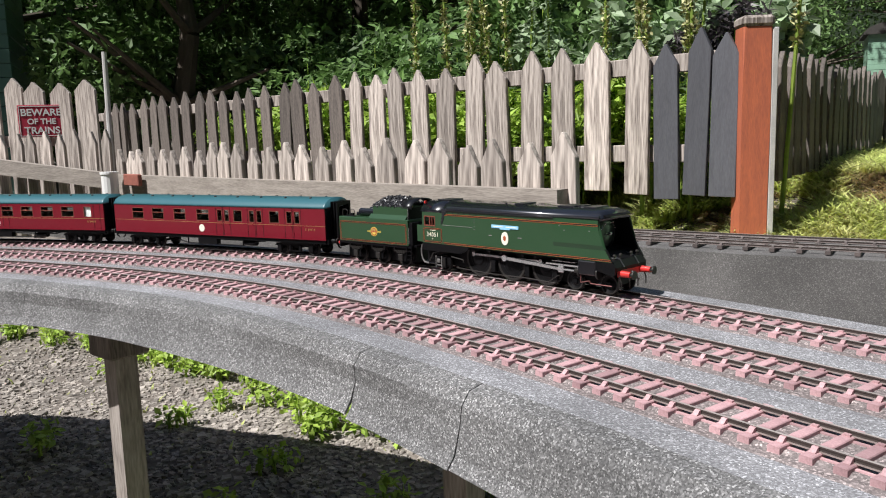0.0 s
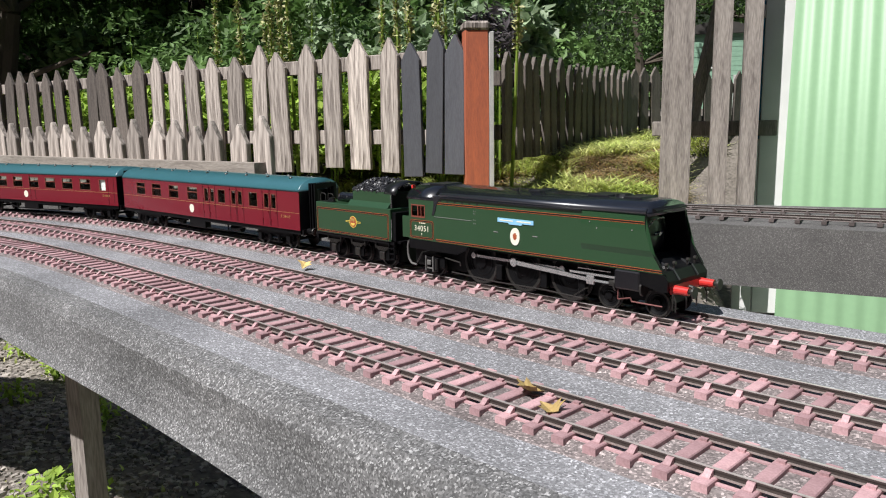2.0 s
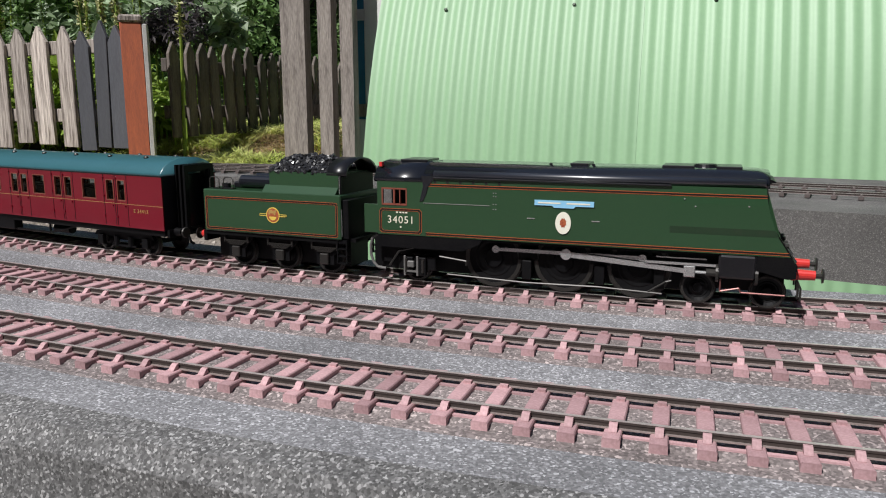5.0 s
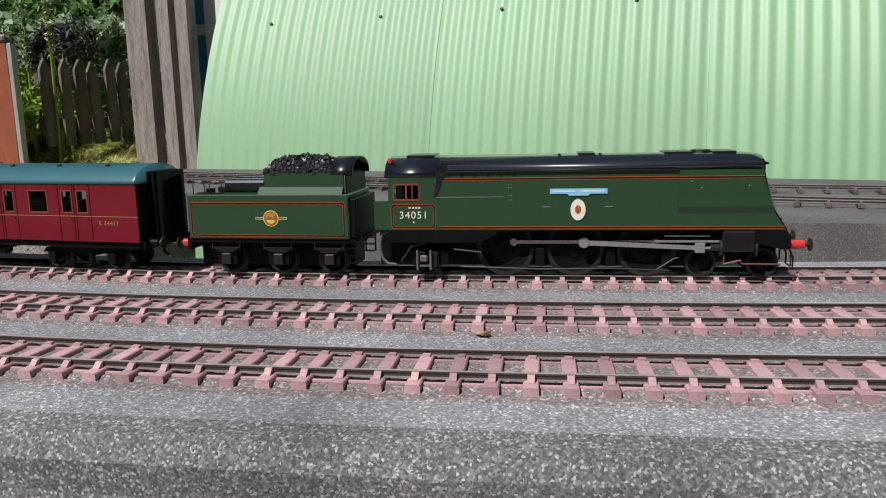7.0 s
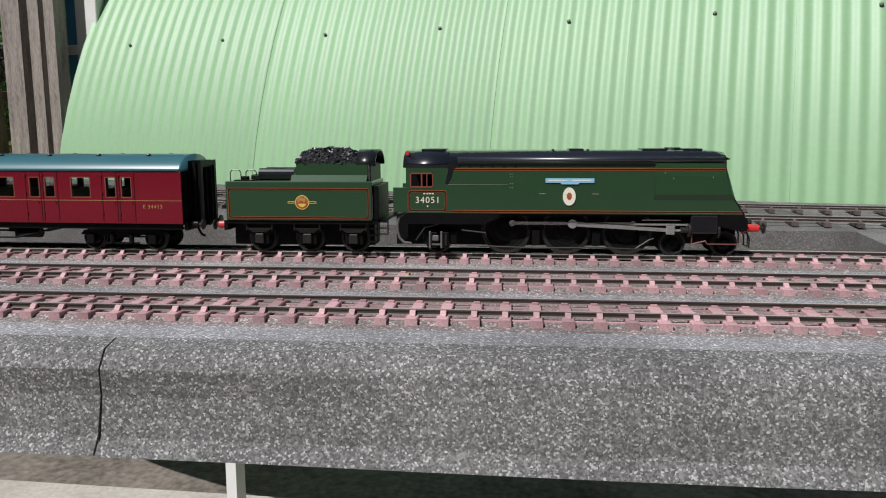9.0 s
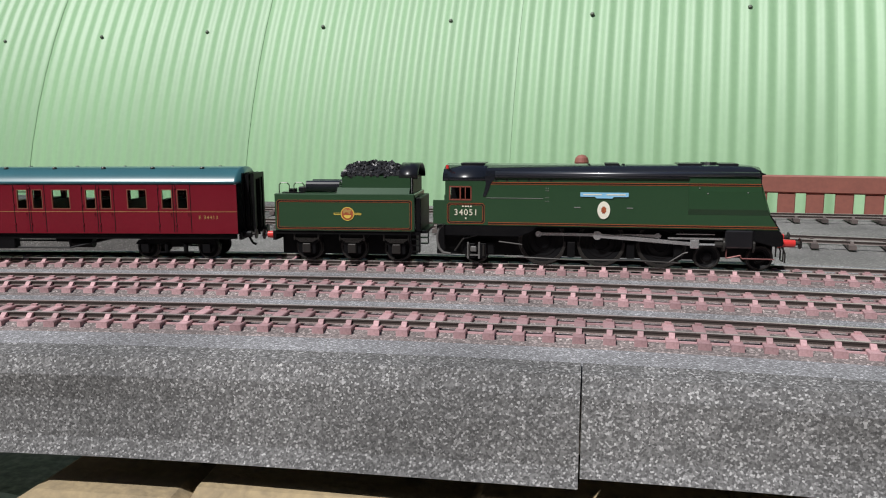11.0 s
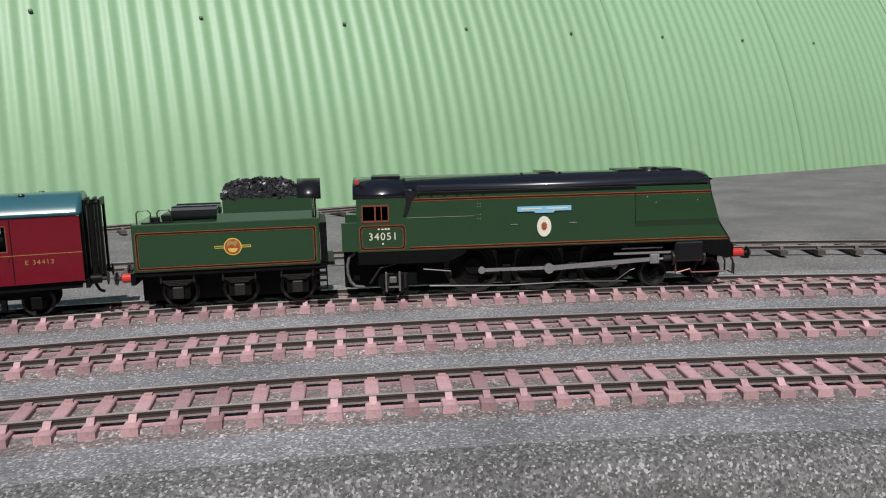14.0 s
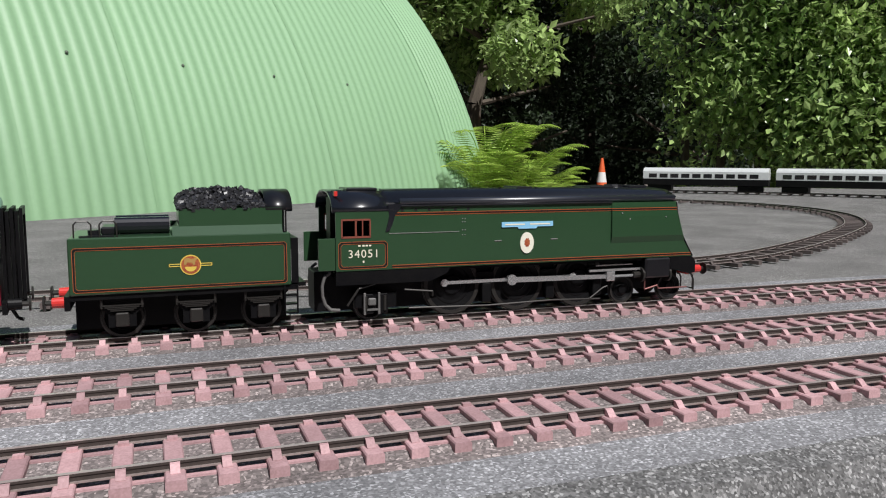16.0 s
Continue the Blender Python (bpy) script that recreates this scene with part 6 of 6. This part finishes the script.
# fern by the hut's far end
def fern(x, y, z, n, length, seed):
    """Arching fronds, each with two rows of narrow leaflets that shorten to the tip."""
    rng = np.random.default_rng(seed)
    ob = new("fern")
    tagged(ob, "bright green fern arching at the hut's corner", "fern", group="ferns by the hut")
    for k in range(n):
        a, rise, ln = rng.uniform(0, 6.283), rng.uniform(0.8, 1.9), length * rng.uniform(0.7, 1.1)
        d = np.array([math.cos(a), math.sin(a), 0.0])
        side = np.array([-d[1], d[0], 0.0])
        at = lambda t: d * ln * 0.75 * t + np.array([0, 0, ln * rise * (t - 0.62 * t * t)])
        v, q = [], []
        for t in np.linspace(0.16, 0.98, 26):
            p, g = at(t), at(t + 0.02) - at(t)
            g = g / np.linalg.norm(g)
            w_ = ln * 0.24 * math.sin(math.pi * min(1.0, t * 0.92 + 0.08)) ** 0.8
            for e in (-1, 1):
                tip = p + side * e * w_ + g * w_ * 0.35 - np.array([0, 0, w_ * 0.22])
                mid_ = (p + tip) / 2 + np.array([0, 0, w_ * 0.05])
                b = len(v)
                v += [p, mid_ + g * ln * 0.0085, tip, mid_ - g * ln * 0.0085]
                q.append((b, b + 1, b + 2, b + 3))
        frond = mesh_np("frond", v, q, LEAF_BRIGHT, ob)
        bm = bmesh.new()
        wire(bm, [Vector(at(t)) for t in np.linspace(0, 0.98, 9)], 0.004, 5)
        part("frond_stalk", fixed(bm), LEAF_BRIGHT, frond)
    ob.location = (x, y, z)


base = site(6.72, 0.28)
for k, (dx, dy, dz, ln) in enumerate(((-0.42, 0.0, -0.28, 0.62), (-0.1, 0.1, -0.24, 0.70), (0.22, -0.1, -0.34, 0.62), (0.5, 0.05, -0.42, 0.52), (-0.2, -0.25, -0.40, 0.55), (0.1, -0.3, -0.42, 0.5))):
    fern(base.x + dx * 0.85, base.y + dy, dz + 0.14, 20, ln * 1.15, 300 + k)

# grass bank and dry stems
def blades(name, label, n, area, hgt, mat, seed, wid=0.006, flat=0.0, thin=-0.7, lowest=-0.42):
    rng = np.random.default_rng(seed)
    x, y = rng.uniform(area[0], area[1], n), rng.uniform(area[2], area[3], n)
    keep = np.array([noise.noise((a * 2.2, b * 2.2, seed)) > thin and ground_height(a, b) > lowest for a, b in zip(x, y)])
    x, y = x[keep], y[keep]
    n = len(x)
    z = np.array([ground_height(a, b) for a, b in zip(x, y)]) - 0.01
    a = rng.uniform(0, 6.28, n)
    h = hgt * rng.uniform(0.4, 1.2, n)
    bend = rng.uniform(0.1 + flat, 0.9 + 2 * flat, n) * h
    d = np.stack([np.cos(a), np.sin(a), 0 * a], 1)
    s = np.stack([-np.sin(a), np.cos(a), 0 * a], 1) * wid
    b0 = np.stack([x, y, z], 1)
    top = b0 + d * bend[:, None] + np.array([0, 0, 1]) * h[:, None]
    mid_ = b0 + d * bend[:, None] * 0.3 + np.array([0, 0, 1]) * h[:, None] * 0.65
    v = np.stack([b0 - s, b0 + s, mid_ + s * 0.8, mid_ - s * 0.8, top + s * 0.15, top - s * 0.15], 1).reshape(-1, 3)
    k = np.arange(n) * 6
    q = np.concatenate([np.stack([k, k + 1, k + 2, k + 3], 1), np.stack([k + 3, k + 2, k + 4, k + 5], 1)])
    return tagged(mesh_np(name, v, q, mat), label, "grass", kind="stuff")


blades("grass", "lush uneven grass on the bank", 80000, (-4.6, -1.9, 3.1, 7.5), 0.075, GRASS, 51, 0.006, 0.8, 0.0)
blades("grass", "short trodden grass covering the bank", 40000, (-4.4, -1.9, 3.1, 6.2), 0.024, GRASS, 56, 0.006, 1.6, -0.5)
blades("dry_grass", "patch of dry flattened hay on the bank", 60000, (-4.0, -2.1, 3.0, 5.8), 0.030, HAY, 52, 0.005, 2.4, -0.35)
blades("grass", "sparse low weeds on the gravel", 2500, (-9.0, -3.4, 0.5, 5.5), 0.03, GRASS, 53, 0.006, lowest=-2.0)
r = random.Random(55)
for k in range(130):
    x = r.uniform(-7.6, -3.7)
    y = 2.62 - 0.30 * (x + 5.1) + r.gauss(0.0, 0.10) if k % 3 else r.uniform(1.1, 3.0)
    g = ground_height(x, y)
    kk = r.uniform(0.025, 0.06)
    bush("low_weed", "low bright green weed growing in gravel", [(x + r.uniform(-kk, kk), y + r.uniform(-kk, kk), g + 0.05, kk) for _ in range(3)], 80, 0.03, LEAF_BRIGHT, 200 + k, 0.6)
rng = np.random.default_rng(70)
n = 60000
px, py = rng.triangular(-9.0, -5.2, -1.6, n), rng.triangular(-0.6, 2.3, 3.8, n)
pz = np.array([ground_height(a, b) for a, b in zip(px, py)])
k = rng.uniform(0.003, 0.011, n) * (1 + 0.6 * (rng.random(n) > 0.95))
cube = np.array([(-1, -1, -0.6), (1, -1, -0.6), (1, 1, -0.6), (-1, 1, -0.6), (-0.7, -0.7, 0.6), (0.7, -0.7, 0.6), (0.7, 0.7, 0.6), (-0.7, 0.7, 0.6)])
ang = rng.uniform(0, 6.28, n)
rot = np.stack([np.stack([np.cos(ang), -np.sin(ang)], 1), np.stack([np.sin(ang), np.cos(ang)], 1)], 1)
v = cube[None] * k[:, None, None] * rng.uniform(0.6, 1.3, (n, 8, 3))
v[:, :, :2] = np.einsum("nij,nkj->nki", rot, v[:, :, :2])
v += np.stack([px, py, pz], 1)[:, None]
fq = np.array([(0, 3, 2, 1), (4, 5, 6, 7), (0, 1, 5, 4), (1, 2, 6, 5), (2, 3, 7, 6), (3, 0, 4, 7)])
tagged(mesh_np("gravel", v.reshape(-1, 3), (fq[None] + np.arange(n)[:, None, None] * 8).reshape(-1, 4), PEBBLE), "loose brown gravel stones on the ground", "gravel", kind="stuff")
# wooded skyline all round
rng = np.random.default_rng(80)
cs = []
for k in range(150):
    a = rng.uniform(0, 6.283)
    if -2.7 < math.atan2(math.sin(a), math.cos(a)) < -0.5:
        continue
    cs.append((math.cos(a) * 30, 6 + math.sin(a) * 24, rng.uniform(0, 11), rng.uniform(2.0, 3.6)))
east = [c for c in cs if c[0] > 6]
west = [c for c in cs if c[0] <= 6]
v, q = leaves(blob_points(rng, west, 130000), 0.32, rng, 0.3)
tagged(mesh_np("far_woods", v, q, LEAF_DEEP), "dense green woodland round the garden", "woodland", kind="stuff")
# The eastern leaves are coloured as if they stood in deep shade.
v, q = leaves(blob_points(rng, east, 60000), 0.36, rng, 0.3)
tagged(mesh_np("far_woods", v, q, LEAF_SHADED), "dense woodland beyond the deck, coloured dark for deep shade", "woodland", kind="stuff")

# Added plain wall behind the trees; its near-black green replaces deep woodland shade.
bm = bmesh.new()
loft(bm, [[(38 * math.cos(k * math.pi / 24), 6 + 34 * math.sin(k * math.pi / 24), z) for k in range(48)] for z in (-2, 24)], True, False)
tagged(part("backdrop", bm, material("backdrop_woods_shade", (0.022, 0.040, 0.016), 0.9, second=(0.008, 0.014, 0.006), scale=0.8, fine=6, amount=1.0)), "plain backdrop wall, dark as the shade of distant woodland", "backdrop", kind="structure")

# ---- tracks ----
HALF_GAUGE = 0.0237
def sleeper_bmesh():
    """A moulded sleeper: block with slightly chamfered top, and two rail chairs with upright jaws."""
    bm = bmesh.new()
    loft(bm, [[(-0.0051, y, 0.0), (0.0051, y, 0.0), (0.0051, y, 0.0058), (0.0044, y, 0.0066), (-0.0044, y, 0.0066), (-0.0051, y, 0.0058)] for y in (-0.0390, 0.0390)])
    for y, e in ((-HALF_GAUGE, -1), (HALF_GAUGE, 1)):
        a, b, c = y + e * 0.0011, y + e * 0.0030, y + e * 0.0070
        loft(bm, [[(x, a, 0.0064), (x, c, 0.0064), (x, c, 0.0070), (x, b, 0.0106), (x, a, 0.0108)] for x in (-0.0024, 0.0024)])
        box(bm, -0.0028, 0.0028, *sorted((y - e * 0.0012, y - e * 0.0048)), 0.0064, 0.0084)
    return bm


def rail_strip(points, name, parent, half, z0, z1, mat):
    """A bar of even section through points on the plan."""
    bm = bmesh.new()
    secs = []
    for i, p in enumerate(points):
        t = (points[min(i + 1, len(points) - 1)] - points[max(i - 1, 0)]).normalized()
        n_ = Vector((-t.y, t.x, 0)) * half
        secs.append([Vector((p.x, p.y, z0)) - n_, Vector((p.x, p.y, z0)) + n_, Vector((p.x, p.y, z1)) + n_, Vector((p.x, p.y, z1)) - n_])
    loft(bm, secs)
    return part(name, fixed(bm), mat, parent)


def side_line(points, d):
    out = []
    for i, p in enumerate(points):
        t = (points[min(i + 1, len(points) - 1)] - points[max(i - 1, 0)]).normalized()
        out.append(p + Vector((-t.y, t.x, 0)) * d)
    return out


def lay_track(name, label, points, near, mat_piece, mat_joined, pitch_=0.0253):
    tr = new(name)
    tagged(tr, label, "railway track", group="railway tracks", kind="structure")
    for d in (-HALF_GAUGE, HALF_GAUGE):
        side = side_line(points, d)
        rail_strip(side, "rail_foot", tr, 0.0019, 0.0064, 0.0072, RAIL)
        # Web and head sides are painted dark, as the shadow between head and foot.
        rail_strip(side, "rail_web", tr, 0.0004, 0.0070, 0.0110, RAIL_SIDE_SHADED)
        rail_strip(side, "rail_head_side", tr, 0.00095, 0.0098, RAIL_TOP - 0.0005, RAIL_SIDE_SHADED)
        rail_strip(side, "rail_head", tr, 0.00085, RAIL_TOP - 0.0006, RAIL_TOP, RAIL_HEAD)
        if mat_piece:
            rail_strip(side_line(points, d - 0.0035), "tie_strip", tr, 0.0016, 0.0005, 0.0042, SLEEPER)
    run, cum = [0.0], 0.0
    for a, b in zip(points[:-1], points[1:]):
        cum += (b - a).length
        run.append(cum)
    n = int(cum / pitch_)
    xs, ys = [p.x for p in points], [p.y for p in points]
    me, count, rest = None, 0, []
    for i in range(n):
        s = (i + 0.5) * pitch_
        x, y = float(np.interp(s, run, xs)), float(np.interp(s, run, ys))
        x2, y2 = float(np.interp(s + 0.01, run, xs)), float(np.interp(s + 0.01, run, ys))
        m = pose(x, y, 0, 0, 0, math.degrees(math.atan2(y2 - y, x2 - x)))
        if mat_piece and near[0] < x < near[1] and count < 300:
            count += 1
            if me is None:
                ob = part("sleeper", fixed(sleeper_bmesh()), mat_piece, tr)
                ob.matrix_basis, me = m, ob.data
            else:
                share("sleeper", me, tr, m)
        else:
            rest.append(m)
    if rest:
        t_bm = sleeper_bmesh()
        t_bm.verts.index_update()
        base = np.array([v.co for v in t_bm.verts])
        bmesh.ops.triangulate(t_bm, faces=fixed(t_bm).faces)
        faces = np.array([[v.index for v in f.verts] for f in t_bm.faces])
        t_bm.free()
        vs = np.concatenate([base @ np.array(m.to_3x3()).T + np.array(m.translation) for m in rest])
        fs = np.concatenate([faces + k * len(base) for k in range(len(rest))])
        ob = mesh_np("sleepers_joined", vs, fs, mat_joined, tr)
        tagged(ob, kind="stuff")


for name, label, dd in (("railway_track", "model railway track with faded red-brown sleepers under the train", 0.0), ("railway_track", "middle model railway track with faded red-brown sleepers", MID_D), ("railway_track", "front model railway track with faded red-brown sleepers", FRONT_D)):
    lay_track(name, label, [on_line(s, dd)[0] for s in np.arange(S0 + 0.05, S1, 0.04)], (-4.2, 3.2), SLEEPER, SLEEPER_ISLAND)
lay_track("siding_track", "grey steel siding track curving across the deck", smooth_line(siding_pts()), (0, 0), None, SLEEPER_DARK, 0.05)
lay_track("back_track", "dull steel track along the back board", smooth_line([site(*p) for p in ((-6.0, 2.62), (-3.2, 1.72), (-2.2, 1.47), (-1.5, 1.28), (-1.0, 1.08), (-0.5, 0.85), (0.1, 0.62), (0.8, 0.47), (1.5, 0.38), (2.2, 0.22), (2.9, 0.10))]), (0, 0), None, SLEEPER_DARK, 0.05)
lay_track("back_track", "dull steel track near the deck's front", smooth_line([site(*p) for p in ((-6.0, 2.52), (-3.2, 1.64), (-2.2, 1.38), (-1.5, 1.16), (-1.0, 0.96), (-0.5, 0.72), (0.0, 0.47), (0.4, 0.36))]), (0, 0), None, SLEEPER_DARK, 0.05)
lay_track("far_track", "far model track carrying the standing coaches", smooth_line([site(*p) for p in ((5.0, 0.05), (5.28, -0.45), (5.28, -1.0), (5.18, -1.5), (4.95, -2.1))]), (0, 0), None, SLEEPER_DARK, 0.05)

# ---- everything that moves ----
def run_at(t):
    d = t - 8.0
    return 0.546985 * d - 0.0067082 * d ** 2 / 2 - 0.00090313 * d ** 3 / 6 + 0.00038286 * d ** 4 / 24


def vehicle_pose(s, half):
    a, _ = on_line(s - half)
    b, _ = on_line(s + half)
    c = (a + b) / 2
    return pose(c.x, c.y, RAIL_TOP, 0, 0, math.degrees(math.atan2(b.y - a.y, b.x - a.x)))


def motions():
    ts = [i * 0.25 for i in range(65)]
    for ob, back, half in ((loco, 0.0, 3.0), (tender, -8.06, 1.9), (coach_a, -12.62 - HALF, 7.1), (coach_b, -12.62 - HALF * 3 - 1.35, 7.1)):
        walk(ob, [(t, vehicle_pose(run_at(t) + back * G1, half * G1)) for t in ts])
    fine = [i / 30 for i in range(481)]
    for sets, radius in ((drivers, 0.02917), (pony + [trail], 0.47 * G1), (tender_wheels, 0.55 * G1), (wheels_a + wheels_b, 0.46 * G1)):
        for wheel in sets:
            x, y, z = wheel.location
            walk(wheel, [(t, pose(x, y, z, 0, math.degrees(run_at(t) / radius - 0.62), 0)) for t in fine])
    for k in range(2):
        rods, cross, side = [], [], []
        for t in fine:
            phi = 0.62 - run_at(t) / 0.02917 + (math.pi / 2 if k else 0.0)
            cx, cz = 2.13 + CRANK * math.cos(phi), 0.96 + CRANK * math.sin(phi)
            dz = 0.985 - cz
            reach = math.sqrt(3.6 ** 2 - dz ** 2)
            rods.append((t, pose(cx * G1, 0, cz * G1, 0, -math.degrees(math.atan2(dz, reach)), 0)))
            cross.append((t, pose((cx + reach) * G1, 0, 0.985 * G1)))
            side.append((t, pose(cx * G1, 0, cz * G1)))
        walk(con_rods[k], rods)
        walk(crossheads[k], cross)
        walk(side_rods[k], side)


motions()
